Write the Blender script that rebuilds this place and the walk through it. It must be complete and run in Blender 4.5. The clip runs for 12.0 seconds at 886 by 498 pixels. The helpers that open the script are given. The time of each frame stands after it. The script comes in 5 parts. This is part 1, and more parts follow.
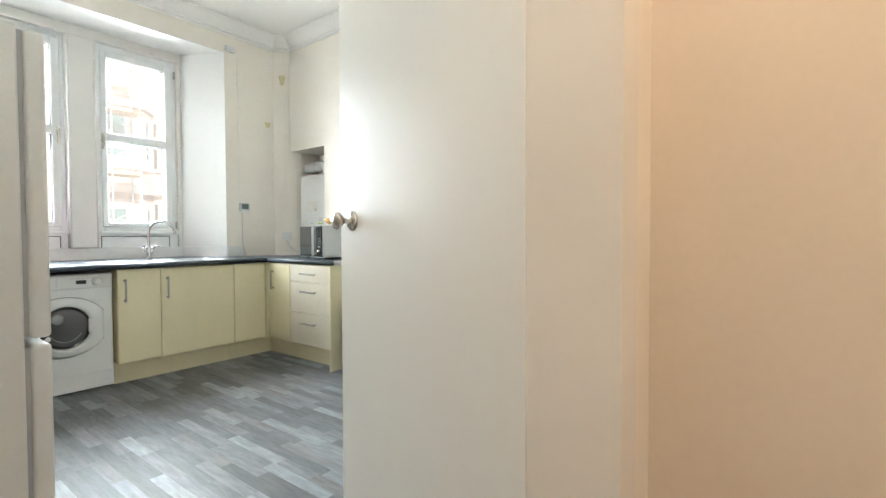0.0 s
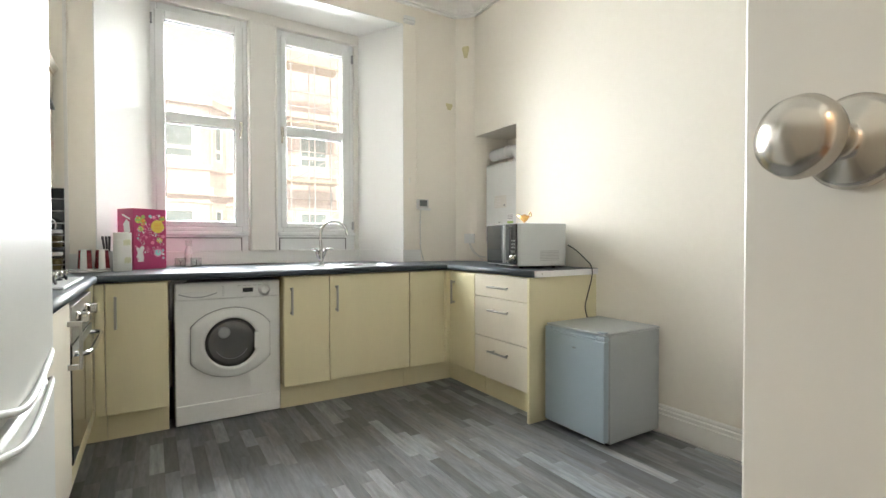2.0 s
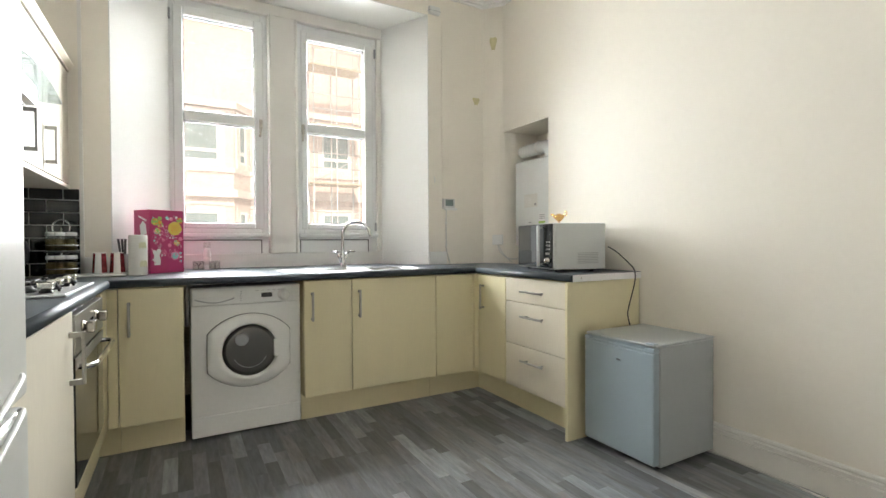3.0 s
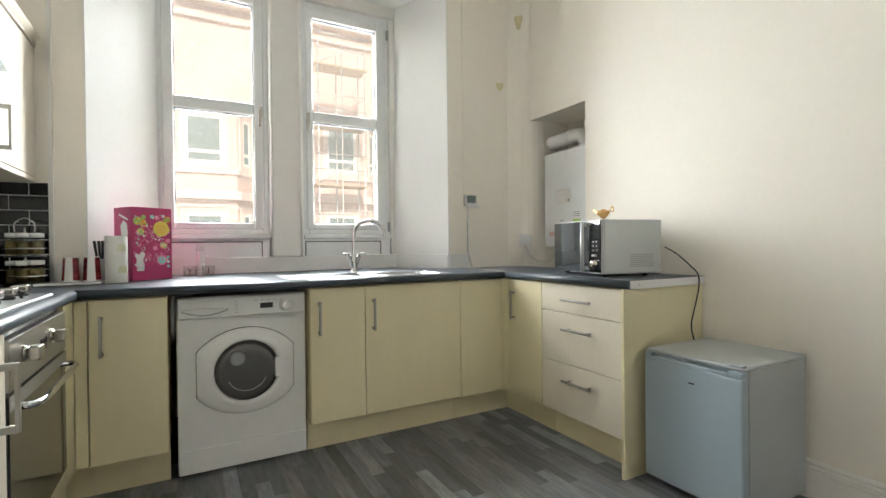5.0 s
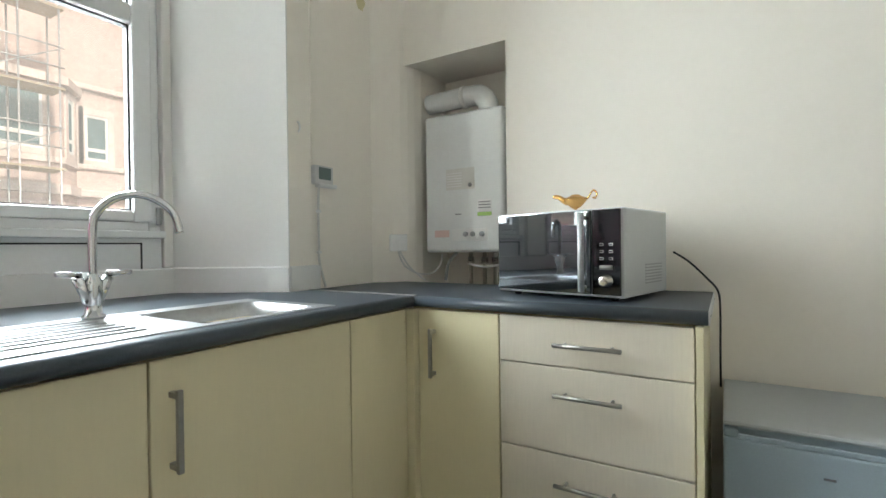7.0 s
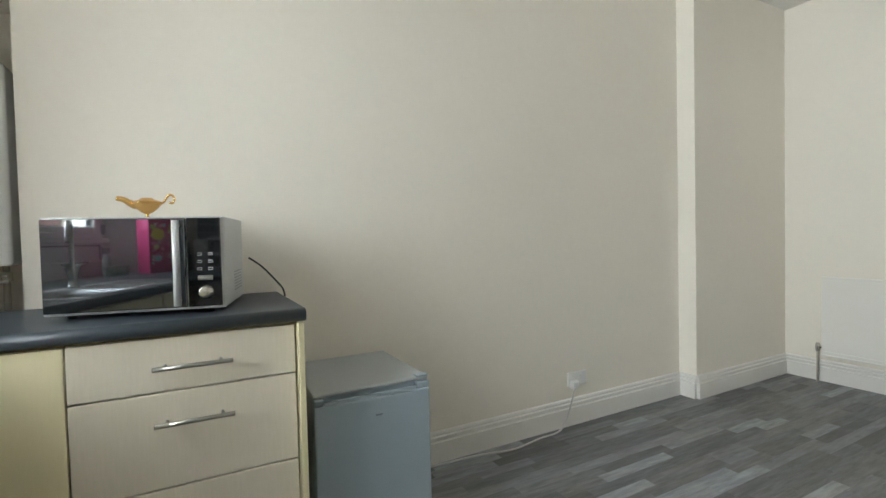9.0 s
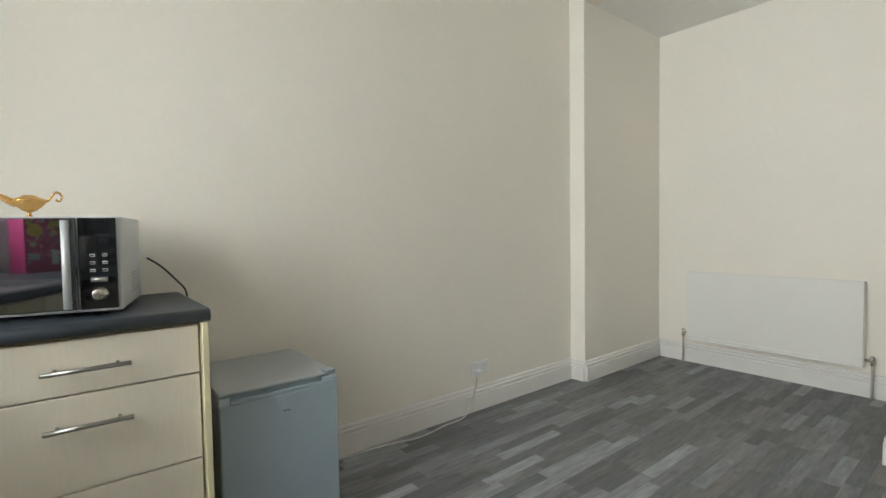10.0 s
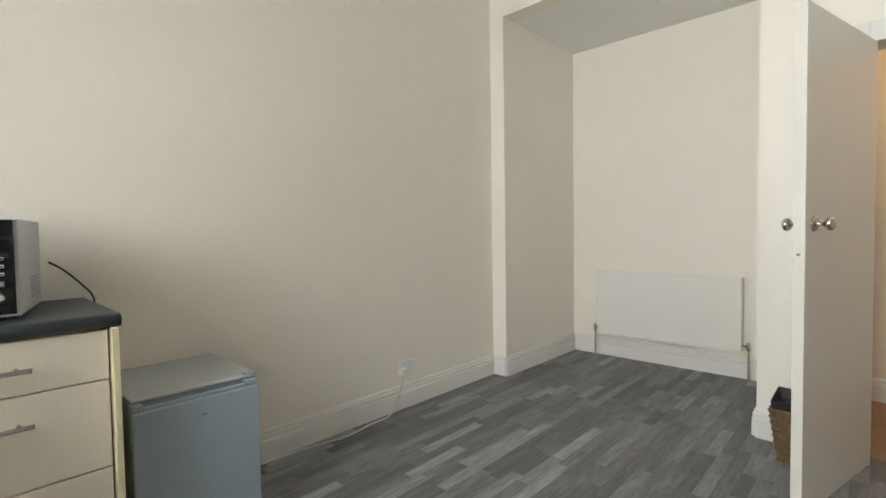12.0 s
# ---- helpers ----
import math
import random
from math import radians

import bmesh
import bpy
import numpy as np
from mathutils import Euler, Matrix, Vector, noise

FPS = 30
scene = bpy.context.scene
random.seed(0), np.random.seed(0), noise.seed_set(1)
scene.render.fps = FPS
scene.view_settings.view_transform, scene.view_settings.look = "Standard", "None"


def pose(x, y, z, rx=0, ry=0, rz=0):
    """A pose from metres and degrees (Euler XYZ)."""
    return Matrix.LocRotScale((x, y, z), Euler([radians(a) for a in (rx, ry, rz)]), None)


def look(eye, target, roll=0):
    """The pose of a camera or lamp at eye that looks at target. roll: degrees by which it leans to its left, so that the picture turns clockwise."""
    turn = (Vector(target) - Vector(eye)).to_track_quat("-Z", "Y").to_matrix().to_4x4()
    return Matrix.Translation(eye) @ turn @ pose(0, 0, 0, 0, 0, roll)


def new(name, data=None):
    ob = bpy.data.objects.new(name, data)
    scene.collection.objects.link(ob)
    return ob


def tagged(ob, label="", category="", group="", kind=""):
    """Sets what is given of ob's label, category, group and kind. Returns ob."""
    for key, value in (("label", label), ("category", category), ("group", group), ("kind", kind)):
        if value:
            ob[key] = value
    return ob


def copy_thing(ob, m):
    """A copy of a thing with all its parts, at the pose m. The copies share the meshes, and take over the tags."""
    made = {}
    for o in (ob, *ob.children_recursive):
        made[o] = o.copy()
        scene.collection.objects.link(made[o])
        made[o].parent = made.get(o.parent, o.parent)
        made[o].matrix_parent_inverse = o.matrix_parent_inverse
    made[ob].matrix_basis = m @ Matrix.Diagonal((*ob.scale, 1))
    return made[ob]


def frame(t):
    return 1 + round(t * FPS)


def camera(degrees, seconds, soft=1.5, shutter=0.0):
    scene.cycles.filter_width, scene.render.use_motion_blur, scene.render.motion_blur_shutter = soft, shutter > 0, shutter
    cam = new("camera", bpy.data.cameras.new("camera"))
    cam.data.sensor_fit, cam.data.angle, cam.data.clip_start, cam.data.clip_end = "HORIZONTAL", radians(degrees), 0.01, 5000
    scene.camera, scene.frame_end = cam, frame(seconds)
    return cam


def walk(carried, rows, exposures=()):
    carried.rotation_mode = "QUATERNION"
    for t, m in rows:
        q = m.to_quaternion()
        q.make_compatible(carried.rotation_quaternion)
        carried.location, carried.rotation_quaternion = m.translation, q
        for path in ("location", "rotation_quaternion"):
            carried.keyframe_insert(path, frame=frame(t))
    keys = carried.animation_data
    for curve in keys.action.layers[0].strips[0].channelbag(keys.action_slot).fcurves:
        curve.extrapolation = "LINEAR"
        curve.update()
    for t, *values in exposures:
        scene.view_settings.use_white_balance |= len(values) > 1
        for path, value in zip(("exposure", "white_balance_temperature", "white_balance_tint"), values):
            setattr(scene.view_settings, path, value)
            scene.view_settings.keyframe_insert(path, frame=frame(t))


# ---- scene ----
WINDOW_WATTS, HALL_WATTS = 2420, 14
cam = camera(86.7, 12.0)
PATH = [
    (0, (0.113, 0.102, 1.105), (1.699, 1.32, 1.051), -0.2),
    (0.5, (0.391, 0.365, 1.101), (1.782, 1.8, 1.051), -0.1),
    (1, (0.525, 0.698, 1.097), (1.757, 2.273, 1.051), 0.1),
    (1.5, (0.612, 0.916, 1.081), (1.732, 2.573, 1.044), -0.1),
    (2, (0.684, 1.065, 1.088), (1.737, 2.765, 1.054), -0.1),
    (2.5, (0.714, 1.165, 1.09), (1.718, 2.894, 1.06), -0.2),
    (3, (0.747, 1.258, 1.091), (1.722, 3.004, 1.062), -0.3),
    (5, (0.837, 1.671, 1.082), (1.794, 3.426, 1.064), -0.6),
    (5.5, (0.941, 1.959, 1.076), (1.906, 3.711, 1.062), -0.5),
    (6, (0.986, 2.376, 1.086), (1.99, 4.105, 1.068), -0.4),
    (6.5, (1.074, 2.783, 1.09), (2.369, 4.308, 1.074), -0.5),
    (7, (1.174, 3.094, 1.089), (2.887, 4.126, 1.078), -0.7),
    (7.5, (1.263, 3.264, 1.084), (3.219, 3.68, 1.072), -1.0),
    (9.5, (1.024, 3.465, 1.142), (2.657, 2.313, 1.069), -1.1),
    (10, (0.977, 3.477, 1.147), (2.539, 2.23, 1.065), -0.9),
    (10.5, (0.937, 3.489, 1.144), (2.44, 2.172, 1.067), -1.1),
    (11, (0.921, 3.498, 1.144), (2.362, 2.114, 1.069), -1.0),
    (11.5, (0.894, 3.502, 1.146), (2.29, 2.071, 1.07), -0.9),
    (12, (0.876, 3.501, 1.146), (2.245, 2.045, 1.071), -0.9),
]
EXPOSURES = [(0, 0.88, 6650, 12), (1.5, 0.70, 7050, 14), (3, 0.49, 7200, 15), (5.5, 0.34, 7050, 14), (7, 0.14, 6750, 11), (9.5, -0.12, 7050, 13), (12, -0.12, 7350, 16)]
walk(cam, [(t, look(eye, target, roll)) for t, eye, target, roll in PATH], EXPOSURES)

# ---- world and lights ----
world = bpy.data.worlds.new("sky")
scene.world = world
world.use_nodes = True
wn = world.node_tree
sky = wn.nodes.new("ShaderNodeTexSky")
sky.sky_type, sky.sun_disc = "NISHITA", False
sky.sun_elevation, sky.sun_rotation = radians(38), radians(200)
hazy = wn.nodes.new("ShaderNodeHueSaturation")  # thin cloud takes most of the blue out of the sky
hazy.inputs["Saturation"].default_value = 0.15
wn.links.new(sky.outputs[0], hazy.inputs["Color"])
wn.links.new(hazy.outputs[0], wn.nodes["Background"].inputs[0])
wn.nodes["Background"].inputs[1].default_value = 0.05


def lamp(name, kind, energy, m, colour=(1, 1, 1), **kw):
    d = bpy.data.lights.new(name, kind)
    d.energy, d.color = energy, colour
    if kind == "AREA":
        d.shape, d.size, d.size_y = "RECTANGLE", kw["w"], kw["h"]
    elif kind == "SUN":
        d.angle = kw["angle"]
    else:
        d.shadow_soft_size = kw["r"]
    ob = new(name, d)
    ob.matrix_world = m
    return ob


lamp("sun", "SUN", 3.4, look((0, 0, 10), (1.5, 8, 3.5)), (1, 0.92, 0.82), angle=radians(5))
lamp("window_light", "AREA", WINDOW_WATTS, look((1.72, 7.5, 2.8), (1.55, 4.2, 1.7)), (0.80, 0.925, 1.0), w=4.2, h=5.0)
lamp("hall_lamp", "POINT", HALL_WATTS, pose(0.15, -0.25, 2.55), (1.0, 0.80, 0.60), r=0.08)

# ---- materials ----


def nodes_of(name):
    m = bpy.data.materials.new(name)
    m.use_nodes = True
    t = m.node_tree
    return m, t, t.nodes["Principled BSDF"]


def mat(name, col, rough=0.5, metal=0.0, var=0.05, scale=3.0, fine=0.014, fscale=60.0, bump=0.05, bscale=120.0, stretch=(1, 1, 1), rvar=0.03, coat=0.0, depth=0.002):
    """A surface with two scales of variation in colour and roughness, and a fine relief."""
    m, t, b = nodes_of(name)
    L = t.links.new
    co = t.nodes.new("ShaderNodeTexCoord")
    mp = t.nodes.new("ShaderNodeMapping")
    mp.inputs["Scale"].default_value = stretch
    L(co.outputs["Object"], mp.inputs[0])
    outs = []
    for sc, det in ((scale, 3.0), (fscale, 4.0)):
        n = t.nodes.new("ShaderNodeTexNoise")
        n.inputs["Scale"].default_value, n.inputs["Detail"].default_value = sc, det
        L(mp.outputs[0], n.inputs["Vector"])
        outs.append(n.outputs["Fac"])
    prev = None
    for out, v in zip(outs, (var, fine)):
        r = t.nodes.new("ShaderNodeMapRange")
        r.inputs["From Min"].default_value, r.inputs["From Max"].default_value = 0.3, 0.7
        r.inputs["To Min"].default_value, r.inputs["To Max"].default_value = 1 - v, 1 + v
        L(out, r.inputs[0])
        if prev is None:
            prev = r.outputs[0]
        else:
            k = t.nodes.new("ShaderNodeMath")
            k.operation = "MULTIPLY"
            L(prev, k.inputs[0])
            L(r.outputs[0], k.inputs[1])
            prev = k.outputs[0]
    mul = t.nodes.new("ShaderNodeVectorMath")
    mul.operation = "SCALE"
    mul.inputs[0].default_value = col[:3]
    L(prev, mul.inputs["Scale"])
    L(mul.outputs[0], b.inputs["Base Color"])
    r = t.nodes.new("ShaderNodeMapRange")
    r.inputs["To Min"].default_value, r.inputs["To Max"].default_value = max(rough - rvar, 0.02), min(rough + rvar, 1)
    L(outs[0], r.inputs[0])
    L(r.outputs[0], b.inputs["Roughness"])
    b.inputs["Metallic"].default_value = metal
    b.inputs["Coat Weight"].default_value = coat
    if bump:
        n = t.nodes.new("ShaderNodeTexNoise")
        n.inputs["Scale"].default_value, n.inputs["Detail"].default_value = bscale, 3
        L(mp.outputs[0], n.inputs["Vector"])
        bp = t.nodes.new("ShaderNodeBump")
        bp.inputs["Strength"].default_value, bp.inputs["Distance"].default_value = bump, depth
        L(n.outputs["Fac"], bp.inputs["Height"])
        L(bp.outputs[0], b.inputs["Normal"])
    return m


def glass_mat(name, tint=(1, 1, 1), rough=0.0, veil=0.0):
    """Thin clear glass; a share of pale scatter can be mixed in to imitate glare and haze."""
    m, t, b = nodes_of(name)
    t.nodes.remove(b)
    out = t.nodes["Material Output"]
    tr, gl, mx, lw, pw = (t.nodes.new(k) for k in ("ShaderNodeBsdfTransparent", "ShaderNodeBsdfGlossy", "ShaderNodeMixShader", "ShaderNodeLayerWeight", "ShaderNodeMath"))
    tr.inputs[0].default_value = (*tint, 1)
    gl.inputs["Roughness"].default_value = rough
    lw.inputs["Blend"].default_value = 0.5
    pw.operation, pw.inputs[1].default_value = "POWER", 4.0
    ad = t.nodes.new("ShaderNodeMath")
    ad.operation, ad.inputs[1].default_value = "MULTIPLY_ADD", 0.7
    ad.inputs[2].default_value = 0.04
    t.links.new(lw.outputs["Facing"], pw.inputs[0])
    t.links.new(pw.outputs[0], ad.inputs[0])
    t.links.new(ad.outputs[0], mx.inputs[0])
    t.links.new(tr.outputs[0], mx.inputs[1])
    t.links.new(gl.outputs[0], mx.inputs[2])
    last = mx
    # creamy translucent share puts a bright haze over the view outside
    if veil:
        tl, m2 = t.nodes.new("ShaderNodeBsdfTranslucent"), t.nodes.new("ShaderNodeMixShader")
        tl.inputs[0].default_value = (0.8, 0.70, 0.60, 1)
        n = t.nodes.new("ShaderNodeTexNoise")
        n.inputs["Scale"].default_value = 5
        r = t.nodes.new("ShaderNodeMapRange")
        r.inputs["To Min"].default_value, r.inputs["To Max"].default_value = veil * 0.6, veil * 1.4
        t.links.new(n.outputs["Fac"], r.inputs[0])
        t.links.new(r.outputs[0], m2.inputs[0])
        t.links.new(mx.outputs[0], m2.inputs[1])
        t.links.new(tl.outputs[0], m2.inputs[2])
        last = m2
    t.links.new(last.outputs[0], out.inputs[0])
    return m


def plank_mat(name, random_node="ShaderNodeObjectInfo", out="Random"):
    m, t, b = nodes_of(name)
    L = t.links.new
    info = t.nodes.new(random_node)
    ramp = t.nodes.new("ShaderNodeValToRGB")
    e = ramp.color_ramp.elements
    e[0].position, e[0].color = 0.0, (0.078, 0.080, 0.084, 1)
    e[1].position, e[1].color = 1.0, (0.245, 0.265, 0.285, 1)
    for p, c in ((0.2, (0.106, 0.112, 0.120, 1)), (0.35, (0.106, 0.113, 0.119, 1)), (0.5, (0.138, 0.140, 0.143, 1)), (0.62, (0.142, 0.154, 0.164, 1)), (0.78, (0.160, 0.168, 0.177, 1)), (0.9, (0.205, 0.224, 0.242, 1))):
        k = e.new(p)
        k.color = c
    L(info.outputs[out], ramp.inputs[0])
    co = t.nodes.new("ShaderNodeNewGeometry")
    add = t.nodes.new("ShaderNodeVectorMath")
    add.operation = "ADD"
    off = t.nodes.new("ShaderNodeVectorMath")
    off.operation = "SCALE"
    off.inputs[0].default_value = (37, 53, 11)
    L(info.outputs[out], off.inputs["Scale"])
    L(co.outputs["Position"], add.inputs[0])
    L(off.outputs[0], add.inputs[1])
    mp = t.nodes.new("ShaderNodeMapping")
    mp.inputs["Scale"].default_value = (9, 1.2, 1)
    L(add.outputs[0], mp.inputs[0])
    n = t.nodes.new("ShaderNodeTexNoise")
    n.inputs["Scale"].default_value, n.inputs["Detail"].default_value, n.inputs["Roughness"].default_value = 5, 6, 0.65
    L(mp.outputs[0], n.inputs["Vector"])
    r = t.nodes.new("ShaderNodeMapRange")
    r.inputs["From Min"].default_value, r.inputs["From Max"].default_value = 0.3, 0.7
    r.inputs["To Min"].default_value, r.inputs["To Max"].default_value = 0.80, 1.62
    L(n.outputs["Fac"], r.inputs[0])
    mul = t.nodes.new("ShaderNodeVectorMath")
    mul.operation = "SCALE"
    L(ramp.outputs[0], mul.inputs[0])
    L(r.outputs[0], mul.inputs["Scale"])
    patch = t.nodes.new("ShaderNodeTexNoise")
    patch.inputs["Scale"].default_value, patch.inputs["Detail"].default_value = 1.6, 3
    L(mp.outputs[0], patch.inputs["Vector"])
    pr = t.nodes.new("ShaderNodeMapRange")
    pr.inputs["From Min"].default_value, pr.inputs["From Max"].default_value = 0.42, 0.68
    L(patch.outputs["Fac"], pr.inputs[0])
    warm = t.nodes.new("ShaderNodeMix")
    warm.data_type = "RGBA"
    L(pr.outputs[0], warm.inputs[0])
    L(mul.outputs[0], warm.inputs[6])
    tan = t.nodes.new("ShaderNodeVectorMath")
    tan.operation = "MULTIPLY"
    tan.inputs[1].default_value = (1.02, 0.94, 0.87)
    L(mul.outputs[0], tan.inputs[0])
    L(tan.outputs[0], warm.inputs[7])
    L(warm.outputs[2], b.inputs["Base Color"])
    b.inputs["Specular IOR Level"].default_value = 0.6
    n2 = t.nodes.new("ShaderNodeTexNoise")
    n2.inputs["Scale"].default_value = 2.5
    L(co.outputs["Position"], n2.inputs["Vector"])
    r2 = t.nodes.new("ShaderNodeMapRange")
    r2.inputs["To Min"].default_value, r2.inputs["To Max"].default_value = 0.45, 0.53
    L(n2.outputs["Fac"], r2.inputs[0])
    L(r2.outputs[0], b.inputs["Roughness"])
    bp = t.nodes.new("ShaderNodeBump")
    bp.inputs["Strength"].default_value, bp.inputs["Distance"].default_value = 0.12, 0.001
    L(n.outputs["Fac"], bp.inputs["Height"])
    L(bp.outputs[0], b.inputs["Normal"])
    return m


M = dict(
    wall=mat("wall_paint", (0.885, 0.835, 0.75), 0.5, var=0.018, scale=0.9, fine=0.008, fscale=30, bump=0.05, bscale=110),
    reveal=mat("gloss_white_paint", (0.80, 0.80, 0.78), 0.4, var=0.015, scale=1.5, fine=0.01, bump=0.08, bscale=40),
    ceiling=mat("ceiling_paint", (0.90, 0.89, 0.86), 0.7, var=0.02, scale=1, bump=0.08, bscale=70),
    trim=mat("white_gloss_trim", (0.82, 0.80, 0.76), 0.42, var=0.02, scale=4, fine=0.004, bump=0.015, bscale=50),
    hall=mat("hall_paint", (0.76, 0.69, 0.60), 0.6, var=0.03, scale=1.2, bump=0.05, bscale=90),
    stain=mat("filler_stain", (0.66, 0.60, 0.36), 0.6, var=0.12, scale=14),
    upvc=mat("white_upvc", (0.83, 0.84, 0.84), 0.22, var=0.01, bump=0),
    gasket=mat("black_gasket", (0.02, 0.02, 0.022), 0.6, bump=0),
    door=mat("door_paint", (0.77, 0.74, 0.68), 0.33, var=0.006, scale=2, fine=0.004, bump=0.008, bscale=25, rvar=0.02),
    cream=mat("cream_laminate", (0.76, 0.685, 0.46), 0.38, var=0.015, scale=1.6, fine=0.012, fscale=26, stretch=(5, 5, 0.5), bump=0.05, bscale=60),
    pale=mat("pale_cream_laminate", (0.72, 0.655, 0.545), 0.38, var=0.015, scale=1.6, fine=0.025, fscale=26, stretch=(5, 5, 0.5), bump=0.05, bscale=60),
    carcass=mat("cabinet_edge", (0.55, 0.46, 0.24), 0.5, var=0.05),
    worktop=mat("slate_worktop", (0.042, 0.056, 0.070), 0.39, var=0.03, scale=4, fine=0.12, fscale=220, bump=0.03, bscale=300, rvar=0.02),
    steel=mat("brushed_steel", (0.40, 0.39, 0.36), 0.33, 1.0, var=0.03, fine=0.06, fscale=60, stretch=(1, 1, 12), bump=0.03, bscale=80),
    nickel=mat("satin_nickel", (0.58, 0.55, 0.50), 0.23, 1.0, var=0.03, bump=0.02),
    chrome=mat("chrome", (0.62, 0.63, 0.64), 0.07, 1.0, var=0.01, bump=0),
    sink=mat("sink_steel", (0.48, 0.49, 0.50), 0.40, 1.0, var=0.03, fine=0.05, fscale=90, bump=0.03),
    white=mat("white_enamel", (0.80, 0.81, 0.80), 0.21, var=0.01, bump=0),
    fridge_white=mat("glossy_white", (0.66, 0.66, 0.63), 0.30, var=0.01, bump=0.02, bscale=12),
    plastic=mat("white_plastic", (0.80, 0.80, 0.78), 0.35, var=0.015, bump=0),
    grey_plastic=mat("grey_plastic", (0.36, 0.37, 0.38), 0.4, var=0.03, bump=0),
    dark=mat("dark_plastic", (0.025, 0.026, 0.028), 0.35, var=0.1, bump=0),
    black=mat("black_iron", (0.015, 0.015, 0.016), 0.45, var=0.1),
    blackglass=mat("black_glass", (0.012, 0.013, 0.015), 0.04, var=0.02, bump=0, rvar=0.01, coat=0.5),
    silver=mat("silver_paint", (0.37, 0.45, 0.50), 0.34, 0.2, var=0.02, scale=2, fine=0.03, fscale=200, bump=0.02),
    silver_side=mat("grey_sheet", (0.42, 0.45, 0.46), 0.38, 0.1, var=0.03, bump=0.05, bscale=200),
    mw=mat("microwave_silver", (0.58, 0.60, 0.60), 0.35, 0.2, var=0.02, fine=0.03, fscale=250, bump=0.02),
    gold=mat("gold", (0.80, 0.48, 0.18), 0.2, 1.0, var=0.06, bump=0.15, bscale=70),
    tile=mat("black_tile", (0.012, 0.012, 0.014), 0.12, var=0.15, bump=0.04, bscale=20),
    grout=mat("pale_grout", (0.76, 0.76, 0.74), 0.85, var=0.08, fscale=120),
    pink=mat("pink_card", (0.53, 0.045, 0.165), 0.38, var=0.05, bump=0),
    white_card=mat("white_card", (0.82, 0.80, 0.80), 0.5, var=0.03, bump=0),
    yellow_card=mat("yellow_card", (0.80, 0.62, 0.12), 0.4, var=0.04, bump=0),
    green_card=mat("green_card", (0.35, 0.55, 0.14), 0.4, var=0.06, bump=0),
    aqua_card=mat("aqua_card", (0.30, 0.66, 0.66), 0.4, var=0.06, bump=0),
    orange_card=mat("orange_card", (0.80, 0.32, 0.06), 0.4, var=0.06, bump=0),
    rose_card=mat("rose_card", (0.85, 0.28, 0.45), 0.4, var=0.06, bump=0),
    paper=mat("kitchen_paper", (0.80, 0.79, 0.74), 0.9, var=0.03, bump=0.3, bscale=150),
    red=mat("red_glaze", (0.20, 0.022, 0.028), 0.25, var=0.7, scale=70, bump=0),
    ceramic=mat("white_ceramic", (0.78, 0.77, 0.74), 0.2, var=0.02, bump=0),
    spice=mat("spice", (0.16, 0.12, 0.04), 0.9, var=0.3, scale=30),
    jar=glass_mat("jar_glass", (0.93, 0.95, 0.93)),
    pane=glass_mat("window_glass", veil=0.012),
    hood_glass=glass_mat("hood_glass", (0.72, 0.78, 0.79)),
    wicker=mat("wicker", (0.17, 0.10, 0.05), 0.75, var=0.3, scale=40, fine=0.3, fscale=150, bump=0.4),
    bag=mat("black_liner", (0.015, 0.015, 0.016), 0.36, var=0.1, bump=0.3, bscale=30),
    cable_black=mat("black_cable", (0.015, 0.015, 0.016), 0.5, bump=0),
    cable_white=mat("white_cable", (0.68, 0.67, 0.64), 0.5, bump=0),
    label=mat("paper_label", (0.70, 0.68, 0.64), 0.6, bump=0),
    ink=mat("grey_ink", (0.30, 0.30, 0.30), 0.6, bump=0),
    lcd=mat("lcd_grey", (0.16, 0.21, 0.20), 0.2, bump=0),
    copper=mat("painted_pipe", (0.42, 0.38, 0.32), 0.5, var=0.1),
    hall_floor=mat("hall_wood", (0.30, 0.17, 0.09), 0.4, var=0.15, scale=4, stretch=(8, 1, 1)),
    sandstone=mat("pink_sandstone", (0.60, 0.465, 0.41), 0.9, var=0.08, scale=0.6, fine=0.10, fscale=6, bump=0.3, bscale=8),
    sandstone_pale=mat("pale_sandstone", (0.68, 0.57, 0.515), 0.9, var=0.08, scale=0.8, fine=0.08, fscale=8, bump=0.2, bscale=8),
    far_glass=mat("far_window_glass", (0.10, 0.17, 0.18), 0.5, var=0.2, scale=0.8, bump=0),
    far_white=mat("far_white_frame", (0.75, 0.75, 0.73), 0.5, bump=0),
    scaffold=mat("scaffold_tube", (0.50, 0.50, 0.50), 0.4, 0.6, bump=0),
    scaffold_board=mat("scaffold_board", (0.45, 0.36, 0.25), 0.8),
    slate=mat("roof_slate", (0.09, 0.09, 0.10), 0.7, var=0.15),
    asphalt=mat("asphalt", (0.05, 0.05, 0.052), 0.9, var=0.15, scale=2, fscale=40),
    plank=plank_mat("vinyl_plank"),
    wm_glass=mat("washer_glass", (0.085, 0.083, 0.08), 0.1, var=0.1, bump=0, coat=0.6),
    plank_rest=plank_mat("vinyl_plank_joined", "ShaderNodeNewGeometry", "Random Per Island"),
    radiator=mat("radiator_enamel", (0.86, 0.84, 0.79), 0.3, var=0.01, fine=0.003, bump=0),
    device=mat("off_white_device", (0.62, 0.62, 0.60), 0.4, bump=0),
    underlay=mat("vinyl_joint", (0.05, 0.05, 0.05), 0.6),
)

# ---- mesh helpers ----
HOME = {}


